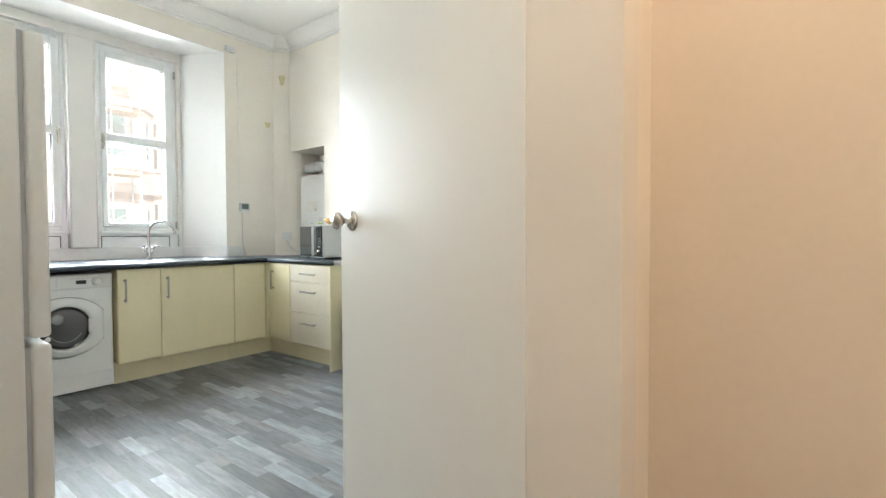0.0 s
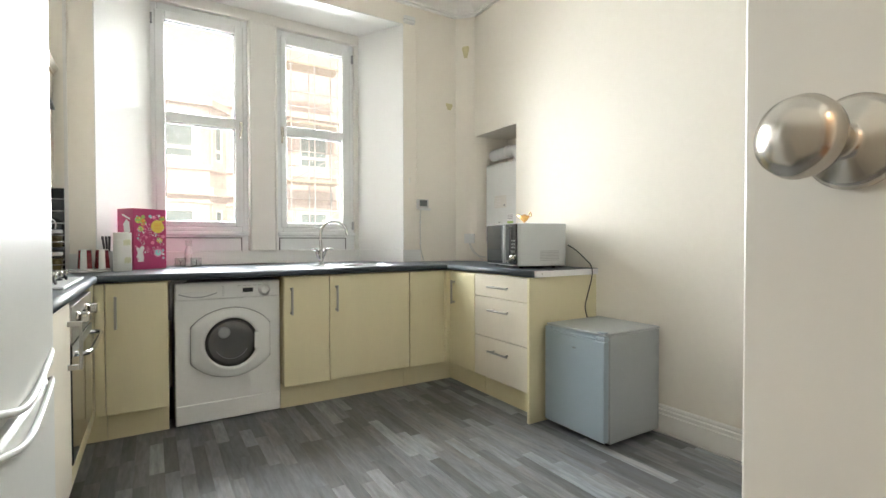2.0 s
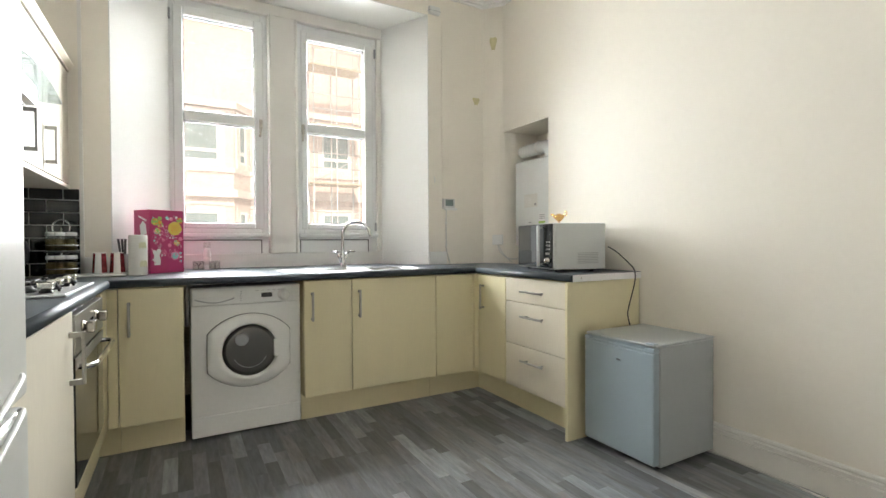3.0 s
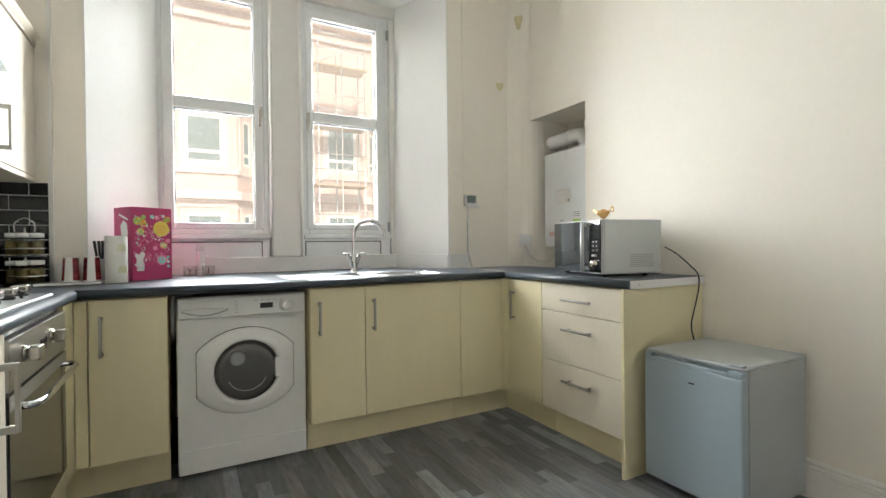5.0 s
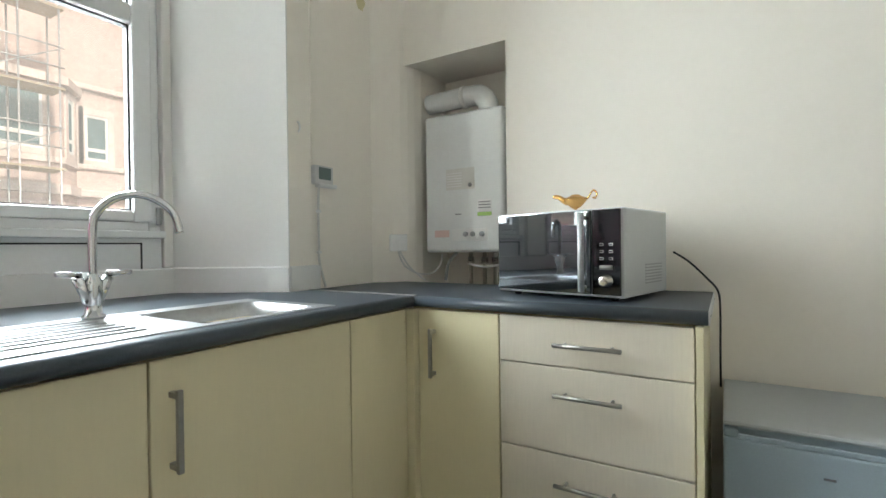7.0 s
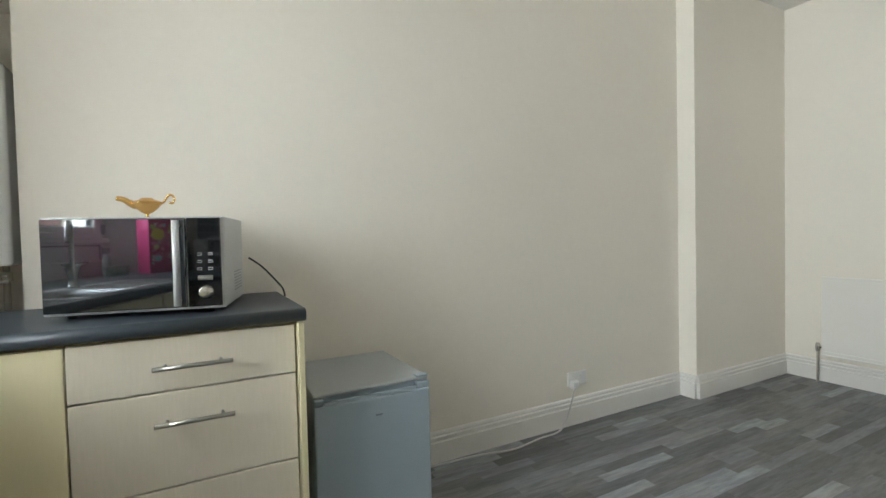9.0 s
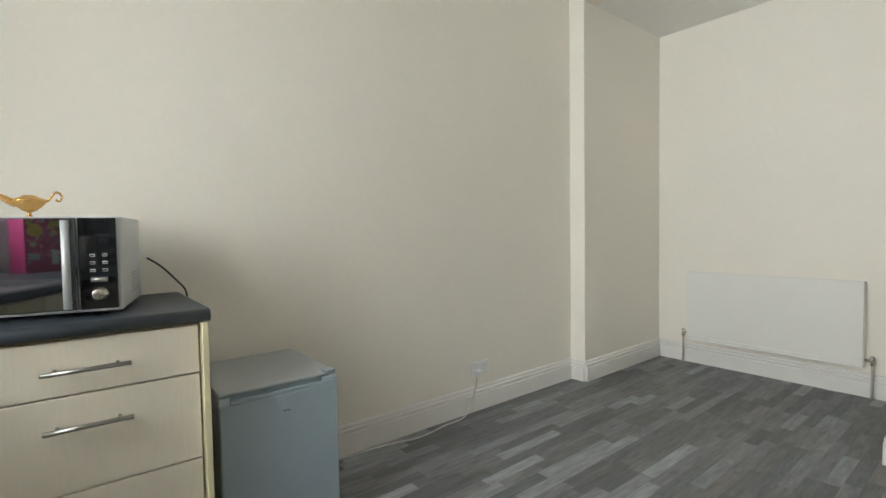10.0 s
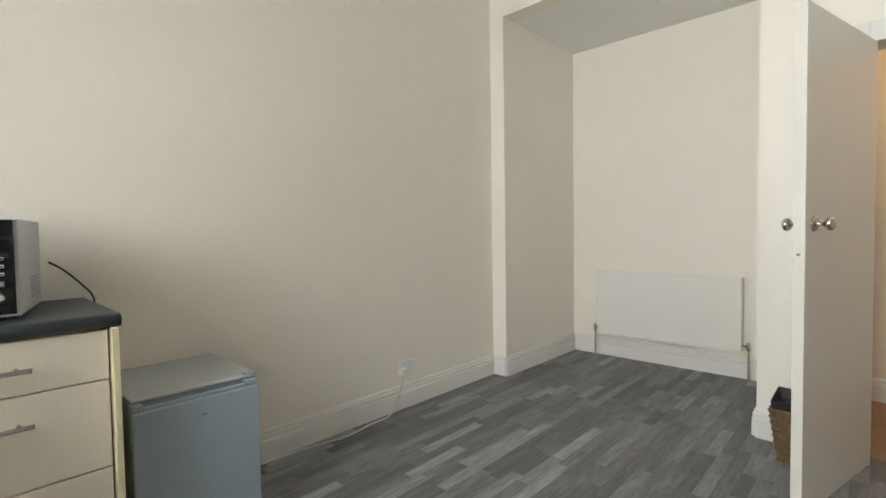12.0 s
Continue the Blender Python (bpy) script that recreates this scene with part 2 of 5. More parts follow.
def box(bm, x0, y0, z0, x1, y1, z1, bev=0.0, seg=2):
    g = bmesh.ops.create_cube(bm, size=1)["verts"]
    c, d = Vector(((x0 + x1) / 2, (y0 + y1) / 2, (z0 + z1) / 2)), (abs(x1 - x0), abs(y1 - y0), abs(z1 - z0))
    for v in g:
        v.co = Vector((v.co.x * d[0], v.co.y * d[1], v.co.z * d[2])) + c
    if bev:
        es = list({e for v in g for e in v.link_edges})
        bmesh.ops.bevel(bm, geom=es, offset=min(bev, min(d) * 0.45), segments=seg, affect="EDGES", profile=0.5)
    return bm


def B(*a, **k):
    return box(bmesh.new(), *a, **k)


def prism(bm, pts, z0, z1, axis="z"):
    """A solid from a flat outline. axis z: pts are x, y; axis x: y, z; axis y: x, z."""
    f = {"z": lambda p, h: (p[0], p[1], h), "x": lambda p, h: (h, p[0], p[1]), "y": lambda p, h: (p[0], h, p[1])}[axis]
    a = [bm.verts.new(f(p, z0)) for p in pts]
    b = [bm.verts.new(f(p, z1)) for p in pts]
    n = len(pts)
    fs = [bm.faces.new(a[::-1]), bm.faces.new(b)]
    fs += [bm.faces.new((a[i], a[(i + 1) % n], b[(i + 1) % n], b[i])) for i in range(n)]
    bmesh.ops.recalc_face_normals(bm, faces=fs)
    return bm


def lathe(bm, prof, seg=24, m=Matrix()):
    """A turned shape round local z from a profile of radius, height."""
    rings = [[bm.verts.new(m @ Vector((r * math.cos(2 * math.pi * i / seg), r * math.sin(2 * math.pi * i / seg), z))) for i in range(seg)] for r, z in prof]
    for p, q in zip(rings, rings[1:]):
        for i in range(seg):
            bm.faces.new((p[i], p[(i + 1) % seg], q[(i + 1) % seg], q[i]))
    bm.faces.new(rings[0][::-1])
    bm.faces.new(rings[-1])
    for f in bm.faces:
        f.smooth = True
    return bm


def tube(bm, pts, r, seg=10, smooth=6):
    """A round bar along a line through pts, smoothed; r a number or one for each point."""
    P = [Vector(p) for p in pts]
    if smooth > 1 and len(P) > 2:
        Q = []
        for i in range(len(P) - 1):
            p0, p1, p2, p3 = P[max(i - 1, 0)], P[i], P[i + 1], P[min(i + 2, len(P) - 1)]
            for k in range(smooth):
                u = k / smooth
                Q.append(0.5 * (2 * p1 + (p2 - p0) * u + (2 * p0 - 5 * p1 + 4 * p2 - p3) * u * u + (3 * p1 - p0 - 3 * p2 + p3) * u ** 3))
        P = Q + [P[-1]]
    n = len(P)
    up = Vector((0, 0, 1))
    rings = []
    side = None
    for i, p in enumerate(P):
        d = (P[min(i + 1, n - 1)] - P[max(i - 1, 0)]).normalized()
        if side is None:
            side = d.orthogonal().normalized()
        else:
            side = (side - d * side.dot(d)).normalized()
        o = d.cross(side)
        rr = r if isinstance(r, (int, float)) else r[0] + (r[1] - r[0]) * i / (n - 1)
        rings.append([bm.verts.new(p + (side * math.cos(a) + o * math.sin(a)) * rr) for a in (2 * math.pi * k / seg for k in range(seg))])
    for p, q in zip(rings, rings[1:]):
        for i in range(seg):
            bm.faces.new((p[i], p[(i + 1) % seg], q[(i + 1) % seg], q[i]))
    bm.faces.new(rings[0][::-1])
    bm.faces.new(rings[-1])
    for f in bm.faces:
        f.smooth = len(f.verts) == 4
    return bm


def T(*a, **k):
    return tube(bmesh.new(), *a, **k)


def obj(name, bm, material, inv=None):
    if inv is not None:
        bm.transform(inv)
    me = bpy.data.meshes.new(name)
    bm.to_mesh(me)
    bm.free()
    me.materials.append(material)
    return new(name, me)


def thing(name, label, category, at=(0, 0, 0), group="", kind="", m=None):
    """An empty at the base of a thing whose parts hang under it."""
    ob = new(name)
    ob.empty_display_size = 0.05
    ob.matrix_basis = m or Matrix.Translation(at)
    HOME[ob.name] = ob.matrix_basis.copy()
    return tagged(ob, label, category, group, kind)


def part(name, bm, material, parent, label="", local=False):
    """One mesh under a thing or a part; given in the world's places unless local."""
    home = HOME[parent.name]
    ob = obj(name, bm, material, None if local else home.inverted())
    ob.parent = parent
    HOME[ob.name] = home
    return tagged(ob, label)


def solid(name, bm, material, label, category, group="", kind="", at=None):
    """A thing of one mesh."""
    at = at or (0, 0, 0)
    ob = obj(name, bm, material, Matrix.Translation(at).inverted())
    ob.location = at
    HOME[ob.name] = Matrix.Translation(at)
    return tagged(ob, label, category, group, kind)


def structure(name, bm, material, label, category):
    return solid(name, bm, material, label, category, kind="structure")

# ---- setting ----
XW, XE, YN, YS, ZC = -0.16, 3.155, 4.63, 0.50, 3.22
WT = 0.91  # worktop height

bm = B(-1.0, -1.5, -0.3, 3.6, 5.35, -0.006)
structure("floor", bm, M["underlay"], "dark grey wood-effect vinyl plank flooring", "floor")
structure("ceiling", B(-1.0, -1.5, ZC, 3.6, 5.35, ZC + 0.25), M["ceiling"], "white painted plaster ceiling", "ceiling")

# window wall with its embrasure
bm = bmesh.new()
prism(bm, [(-0.36, YN), (0.39, YN), (0.68, 5.057), (0.68, 5.35), (-0.36, 5.35)], 0, ZC)
prism(bm, [(2.27, 5.057), (2.50, YN), (3.03, YN), (3.10, 4.553), (3.135, 4.523), (3.17, 4.502), (3.21, 4.487), (3.26, 4.476), (3.6, 4.462), (3.6, 5.35), (2.27, 5.35)], 0, ZC)
prism(bm, [(0.39, YN), (2.50, YN), (2.27, 5.057), (2.27, 5.35), (0.68, 5.35), (0.68, 5.057)], 2.92, ZC)
box(bm, 0.68, 5.107, 0, 2.27, 5.35, 1.15)
structure("wall_north", bm, M["wall"], "off-white painted wall with a splayed window recess", "wall")
# east wall with the boiler niche
bm = bmesh.new()
box(bm, XE, YS, 0, 3.6, 3.946, ZC)
box(bm, XE, 3.946, 0, 3.6, 4.54, 0.86)
box(bm, XE, 3.946, 2.023, 3.6, 4.54, ZC)
box(bm, 3.50, 3.946, 0.86, 3.6, 4.54, 2.023)
structure("wall_east", bm, M["wall"], "off-white painted wall with a square niche", "wall")
structure("wall_west", B(-0.36, 0.3, 0, XW, YN, ZC), M["wall"], "off-white painted kitchen wall", "wall")
# south wall with the doorway and the recess
bm = bmesh.new()
box(bm, -0.36, 0.36, 0, 0.07, YS, ZC)
box(bm, 0.07, 0.36, 2.02, 0.94, YS, ZC)
box(bm, 0.94, 0.36, 0, 1.37, YS, ZC)
box(bm, 1.37, 0.36, 2.785, 3.03, YS, ZC)
box(bm, 3.03, -0.613, 0, 3.6, YS, ZC)
structure("wall_south", bm, M["wall"], "off-white wall with a doorway and a deep recess", "wall")
structure("wall_recess", B(1.0, -0.82, 0, 3.6, -0.613, ZC), M["wall"], "off-white back wall of the recess", "wall")
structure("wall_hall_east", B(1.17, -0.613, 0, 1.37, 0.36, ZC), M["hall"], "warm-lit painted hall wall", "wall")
structure("ceiling_recess", B(1.37, -0.613, 2.785, 3.03, 0.36, 2.95), M["ceiling"], "white painted ceiling of the recess", "ceiling")
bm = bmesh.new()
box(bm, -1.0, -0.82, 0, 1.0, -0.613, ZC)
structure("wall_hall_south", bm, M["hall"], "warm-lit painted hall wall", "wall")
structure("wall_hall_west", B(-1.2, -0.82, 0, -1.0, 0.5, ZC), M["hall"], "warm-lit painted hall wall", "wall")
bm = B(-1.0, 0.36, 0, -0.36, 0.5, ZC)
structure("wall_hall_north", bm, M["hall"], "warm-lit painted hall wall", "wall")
structure("floor_hall", B(-1.0, -0.613, -0.005, 1.17, 0.43, 0.002), M["hall_floor"], "brown wooden hall floor", "floor")


def moulding(bm, line, prof):
    """A moulding along straight runs: each run start, end and the way into the room."""
    for (x0, y0), (x1, y1), (nx, ny) in line:
        rows = []
        for x, y in ((x0, y0), (x1, y1)):
            rows.append([bm.verts.new((x + nx * d, y + ny * d, z)) for d, z in prof])
        n = len(prof)
        fs = [bm.faces.new((rows[0][i], rows[0][(i + 1) % n], rows[1][(i + 1) % n], rows[1][i])) for i in range(n)]
        fs += [bm.faces.new(rows[0][::-1]), bm.faces.new(rows[1])]
        bmesh.ops.recalc_face_normals(bm, faces=fs)
    return bm


SKIRT = [(0, 0), (0.022, 0), (0.022, 0.102), (0.010, 0.105), (0.010, 0.113), (0.019, 0.117), (0.019, 0.127), (0.008, 0.131), (0.008, 0.136), (0.014, 0.140), (0.010, 0.150), (0.003, 0.154), (0, 0.154)]
runs = [((XE, YS), (XE, 3.12), (-1, 0)), ((3.03, YS), (XE, YS), (0, 1)), ((3.03, -0.613), (3.03, YS), (-1, 0)),
        ((1.37, -0.613), (3.03, -0.613), (0, 1)), ((1.37, -0.613), (1.37, YS), (1, 0)), ((1.02, YS), (1.37, YS), (0, 1))]
for r in runs:
    structure("baseboard", moulding(bmesh.new(), [r], SKIRT), M["trim"], "white moulded timber skirting board", "baseboard")
structure("baseboard", moulding(bmesh.new(), [((-1.0, -0.613), (1.17, -0.613), (0, 1))], SKIRT), M["trim"], "white moulded timber skirting board", "baseboard")
CORN = [(0, ZC), (0.12, ZC), (0.12, ZC - 0.012), (0.10, ZC - 0.02), (0.075, ZC - 0.04), (0.05, ZC - 0.075), (0.03, ZC - 0.10), (0.03, ZC - 0.115), (0.012, ZC - 0.12), (0.012, ZC - 0.135), (0, ZC - 0.135)]
for r in [((XW, YN), (3.03, YN), (0, -1)), ((XE, YS), (XE, 4.49), (-1, 0)), ((XW, YS), (XE, YS), (0, 1)), ((XW, YS), (XW, YN), (1, 0)),
          ((3.03, YN), (XE, 4.49), (-0.613, -0.785))]:
    structure("trim", moulding(bmesh.new(), [r], CORN), M["ceiling"], "white plaster ceiling cornice", "cornice")
# upstand along the back of the worktop
UP = [(0, WT), (0.012, WT), (0.012, WT + 0.10), (0.008, WT + 0.105), (0, WT + 0.105)]
for r in [((0.25, YN), (0.39, YN), (0, -1)), ((0.39, YN), (0.68, 5.057), (0.83, -0.56)), ((0.68, 5.057), (2.27, 5.057), (0, -1)), ((2.27, 5.057), (2.50, YN), (-0.88, -0.47)), ((2.50, YN), (2.66, YN), (0, -1))]:
    structure("trim", moulding(bmesh.new(), [r], UP), M["reveal"], "white painted upstand behind the worktop", "upstand")
# splayed reveals in gloss paint, the post between the windows and the soffit
structure("trim", prism(bmesh.new(), [(0.39, YN - 0.003), (0.396, YN - 0.003), (0.686, 5.057), (0.68, 5.057)], WT + 0.1, 2.92), M["reveal"], "white painted window reveal", "reveal")
structure("trim", prism(bmesh.new(), [(2.50, YN - 0.003), (2.494, YN - 0.003), (2.264, 5.057), (2.27, 5.057)], WT + 0.1, 2.92), M["reveal"], "white painted window reveal", "reveal")
structure("trim", prism(bmesh.new(), [(0.40, YN), (2.49, YN), (2.26, 5.057), (0.69, 5.057)], 2.913, 2.92), M["reveal"], "white painted window soffit", "soffit")
bm = bmesh.new()
box(bm, 1.341, 5.017, WT + 0.1, 1.559, 5.35, 2.826, bev=0.012, seg=3)
structure("trim", bm, M["trim"], "white boxed post between the windows", "mullion")
structure("trim", B(0.245, YN - 0.012, WT, 0.262, YN, ZC - 0.13), M["trim"], "white vertical corner bead", "trim")


def window(n, x0, x1, right_handle):
    w = thing(f"window_{n}", "white uPVC window with two panes and a lower panel", "window", (x0, 5.057, 1.0), kind="structure")
    y0, y1 = 5.072, 5.147
    f = bmesh.new()
    z0, z1 = 1.165, 2.825
    for a in ((x0, y0, z0, x0 + 0.045, y1, z1), (x1 - 0.045, y0, z0, x1, y1, z1), (x0 + 0.045, y0, z0, x1 - 0.045, y1, z0 + 0.035), (x0 + 0.045, y0, z1 - 0.055, x1 - 0.045, y1, z1)):
        box(f, *a, bev=0.006)
    part("window_frame", f, M["upvc"], w)
    s = bmesh.new()
    gx0, gx1 = x0 + 0.094, x1 - 0.092
    if not right_handle:
        gx0, gx1 = x0 + 0.078, x1 - 0.103
    yy0, yy1 = 5.062, 5.132
    for a in ((x0 + 0.03, yy0, 1.20, gx0, yy1, 2.775), (gx1, yy0, 1.20, x1 - 0.03, yy1, 2.775), (gx0, yy0, 1.20, gx1, yy1, 1.243), (gx0, yy0, 2.712, gx1, yy1, 2.775), (gx0, yy0, 1.97, gx1, yy1, 2.045)):
        box(s, *a, bev=0.008)
    part("sash", s, M["upvc"], w)
    for a, c in ((1.243, 1.97), (2.045, 2.712)):
        g = bmesh.new()
        for q in ((gx0, a, gx0 + 0.006, c), (gx1 - 0.006, a, gx1, c), (gx0, a, gx1, a + 0.006), (gx0, c - 0.006, gx1, c)):
            box(g, q[0], 5.087, q[1], q[2], 5.117, q[3])
        part("gasket", g, M["gasket"], w, "black rubber glazing gasket")
        p = part("pane", B(gx0, 5.105, a, gx1, 5.109, c), M["pane"], w)
        p.visible_shadow = False
    hx = gx1 + 0.042 if right_handle else gx0 - 0.036
    h = bmesh.new()
    box(h, hx - 0.012, 5.047, 1.955, hx + 0.012, 5.063, 2.03, bev=0.006)
    tube(h, [(hx, 5.039, 2.0), (hx - 0.004, 5.025, 1.96), (hx - 0.012, 5.025, 1.89)], 0.008, 8)
    part("handle", h, M["nickel"], w, "small silver window handle")
    ex = x0 + 0.012 if right_handle else x1 - 0.012
    for z in (1.225, 2.70):
        part("hinge", B(ex - 0.007, 5.05, z - 0.036, ex + 0.007, 5.073, z + 0.036, bev=0.003), M["grey_plastic"], w, "grey friction hinge cover")
    part("sill", B(x0, 5.027, 1.135, x1, 5.077, 1.165, bev=0.006), M["upvc"], w)
    part("panel", B(x0 + 0.003, 5.062, 1.0, x1 - 0.003, 5.087, 1.135), M["upvc"], w)
    # black strips on the panel's face stand in for the shadow along its edges
    g = bmesh.new()
    pa, pb = (x0 + 0.05, x1 - 0.055) if right_handle else (x0 + 0.012, x1 - 0.083)
    for q in ((pa, 1.0, pa + 0.006, 1.117), (pb, 1.0, pb + 0.006, 1.117), (pa, 1.112, pb + 0.006, 1.118)):
        box(g, q[0], 5.0595, q[1], q[2], 5.063, q[3])
    part("panel_gap", g, M["gasket"], w, "dark strips drawn as shadow lines round the panel")
    return w


window(1, 0.68, 1.338, True)
window(2, 1.562, 2.222, False)
structure("trim", B(0.686, 5.04, 2.828, 2.264, 5.35, 2.912, bev=0.004), M["trim"], "white boxed head over the windows", "window head")
structure("trim", B(2.2245, 5.048, WT + 0.106, 2.262, 5.35, 2.826, bev=0.006), M["trim"], "white timber strip beside the window", "window trim")
for bx in (1.349, 1.541):
    structure("trim", T([(bx, 5.018, WT + 0.106), (bx, 5.018, 2.826)], 0.0085, 8, 1), M["trim"], "white rounded bead on the window post", "bead")

# door, standing open
DA = math.degrees(math.atan2(1.262 - 0.515, 1.094 - 0.908))
door = thing("door_1", "off-white flush timber door standing open", "door", m=pose(0.908, 0.515, 0.006, 0, 0, DA), kind="structure")
part("door_leaf", B(0, -0.04, 0, 0.770, 0, 1.985, bev=0.003), M["door"], door, local=True)


def knob(side):
    y = 0.0 if side > 0 else -0.04
    k = bmesh.new()
    rot = pose(0.690, y, 1.146, -90 * side) @ Matrix.Scale(0.86, 4)
    lathe(k, [(0.036, 0), (0.036, 0.004), (0.031, 0.009), (0.014, 0.011), (0.010, 0.016), (0.010, 0.036), (0.013, 0.041), (0.022, 0.045), (0.029, 0.053), (0.0305, 0.060), (0.0275, 0.069), (0.018, 0.075), (0.002, 0.078)], 32, rot)
    part("door_knob", k, M["nickel"], door, "satin nickel round door knob", local=True)


knob(1)
knob(-1)
part("latch", lathe(bmesh.new(), [(0.006, 0), (0.006, 0.006), (0.003, 0.008)], 12, pose(0.771, -0.02, 1.03, 0, 90)), M["nickel"], door, local=True)
for z in (0.25, 1.0, 1.75):
    part("hinge", lathe(bmesh.new(), [(0.006, 0), (0.006, 0.09)], 12, pose(-0.004, -0.02, z)), M["nickel"], door, local=True)
# lining and architrave of the doorway
bm = bmesh.new()
box(bm, 0.07, 0.34, 0, 0.10, 0.52, 2.02)
box(bm, 0.91, 0.34, 0, 0.94, 0.52, 2.02)
box(bm, 0.10, 0.34, 1.995, 0.91, 0.52, 2.02)
structure("trim", bm, M["trim"], "white painted door lining", "door frame")
bm = bmesh.new()
for x0, x1, z0, z1 in ((0.0, 0.075, 0, 2.09), (0.935, 1.01, 0, 2.09), (0.075, 0.935, 2.015, 2.09)):
    box(bm, x0, YS, z0, x1, YS + 0.018, z1, bev=0.005)
    box(bm, x0, 0.342, z0, x1, 0.36, z1, bev=0.005)
structure("trim", bm, M["trim"], "white painted door architrave", "architrave")

# worktops
bm = bmesh.new()
SX0, SX1, SY0, SY1 = 1.30, 2.225, 4.135, 4.53
zb = WT - 0.04
prism(bm, [(0.44, 4.085), (SX0, 4.085), (SX0, 4.63), (0.68, 4.63), (0.68, 5.055), (0.39, 4.63), (0.25, 4.63), (0.25, 4.085)][:3] + [(SX0, 5.045), (0.68, 5.045), (0.39, 4.628), (XW, 4.628), (XW, 4.085)], zb, WT)
prism(bm, [(SX1, 4.085), (2.59, 4.085), (2.59, 4.628), (2.50, 4.628), (2.27, 5.045), (SX1, 5.045)], zb, WT)
box(bm, SX0, 4.085, zb, SX1, SY0, WT)
box(bm, SX0, SY1, zb, SX1, 5.045, WT)
wk = thing("worktop", "dark slate-grey laminate worktop under the windows", "worktop", (1.3, 4.3, zb))
part("top", bm, M["worktop"], wk)
part("front_edge", T([(0.44, 4.085, WT - 0.02), (2.59, 4.085, WT - 0.02)], 0.02, 14, 1), M["worktop"], wk)
bm = B(2.60, 3.135, zb, XE - 0.002, 4.628, WT)
box(bm, 3.0, 4.0, zb, XE, 4.3, WT - 0.01)
wk = thing("worktop", "dark slate-grey laminate worktop with a bare white end", "worktop", (2.9, 3.8, zb))
part("top", bm, M["worktop"], wk)
part("front_edge", T([(2.60, 3.135, WT - 0.02), (2.60, 4.085, WT - 0.02)], 0.02, 14, 1), M["worktop"], wk)
st = part("end_strip", B(2.60, 3.131, zb, XE - 0.003, 3.1345, WT - 0.002), M["white_card"], wk, "white unlaminated end strip")
for y_ in (2.66, 3.10):
    part("screw", lathe(bmesh.new(), [(0.004, 0), (0.003, 0.0015), (0.001, 0.0016)], 10, pose(y_, 3.131, WT - 0.02, 90)), M["nickel"], st)
solid("joint_strip", B(2.59, 4.07, WT - 0.004, 2.60, 4.628, WT + 0.003), M["steel"], "thin aluminium joint strip across the worktop", "joint strip")
bm = B(XW + 0.002, 2.41, zb, 0.42, 4.085, WT)
wk = thing("worktop", "dark slate-grey laminate worktop beside the cooker", "worktop", (0.1, 3.3, zb))
part("top", bm, M["worktop"], wk)
part("front_edge", T([(0.42, 2.41, WT - 0.02), (0.42, 4.105, WT - 0.02)], 0.02, 14, 1), M["worktop"], wk)


def bar_handle(parent, x, y, z0, z1, n, flat=True):
    """A square bar handle standing upright; n the way out."""
    h = bmesh.new()
    ox, oy = n[0] * 0.03, n[1] * 0.03
    w = 0.006
    for z in (z0, z1):
        box(h, min(x, x + ox) - (w if n[1] else 0), min(y, y + oy) - (w if n[0] else 0), z - w, max(x, x + ox) + (w if n[1] else 0), max(y, y + oy) + (w if n[0] else 0), z + w)
    box(h, x + ox - w, y + oy - w, z0 - 0.012, x + ox + w, y + oy + w, z1 + 0.012, bev=0.002)
    part("handle", h, M["steel"], parent, "brushed steel bar handle")


def t_handle(parent, y0, y1, x, z):
    h = T([(x - 0.035, y0, z), (x - 0.035, y1, z)], 0.0065, 12, 1)
    for y in (y0 + 0.03, y1 - 0.03):
        tube(h, [(x, y, z), (x - 0.035, y, z)], 0.005, 10, 1)
    part("handle", h, M["steel"], parent, "brushed steel tube handle")


Z0, Z1 = 0.165, 0.862
FN, FE, FW = 4.098, 2.60, 0.42


def north_unit(x0, x1, handle, name="base_cabinet", plinth=True, cat="cabinet", label="cream laminate base cabinet under the worktop"):
    c = thing(name, label, cat, ((x0 + x1) / 2, 4.3, 0))
    part("body", B(x0, FN + 0.022, Z0, x1, 4.55, zb - 0.002), M["carcass"], c)
    d = part("door", B(x0 + 0.002, FN, Z0, x1 - 0.002, FN + 0.02, Z1, bev=0.003), M["cream"], c)
    if handle is not None:
        bar_handle(d, handle, FN, 0.635, 0.785, (0, -1))
    if plinth:
        part("plinth", B(x0, FN + 0.105, 0, x1, FN + 0.123, Z0 - 0.004), M["cream"], c)
    return c


north_unit(0.467, 0.757, 0.514)
north_unit(1.384, 1.678, 1.429)
north_unit(1.678, 2.275, 1.723, label="cream laminate sink cabinet with a wide door")
# corner fillers
c = thing("corner_cabinet", "cream laminate corner cabinet with a narrow door", "cabinet", (2.8, 4.0, 0))
part("body", B(FE + 0.022, 3.742, Z0, 3.15, FN, zb - 0.002), M["carcass"], c)
part("filler_panel", B(2.277, FN, Z0, FE - 0.002, FN + 0.02, Z1, bev=0.003), M["cream"], c)
part("corner_post", B(FE - 0.03, FN - 0.035, Z0, FE + 0.018, FN - 0.002, Z1, bev=0.002), M["cream"], c)
d = part("door", B(FE, 3.742, Z0, FE + 0.02, FN - 0.037, Z1, bev=0.003), M["cream"], c)
bar_handle(d, FE, 3.994, 0.635, 0.785, (-1, 0))
part("plinth", B(2.277, FN + 0.105, 0, FE + 0.095, FN + 0.123, Z0 - 0.004), M["cream"], c)
part("side_plinth", B(FE + 0.095, 3.742, 0, FE + 0.113, FN + 0.105, Z0 - 0.004), M["cream"], c)
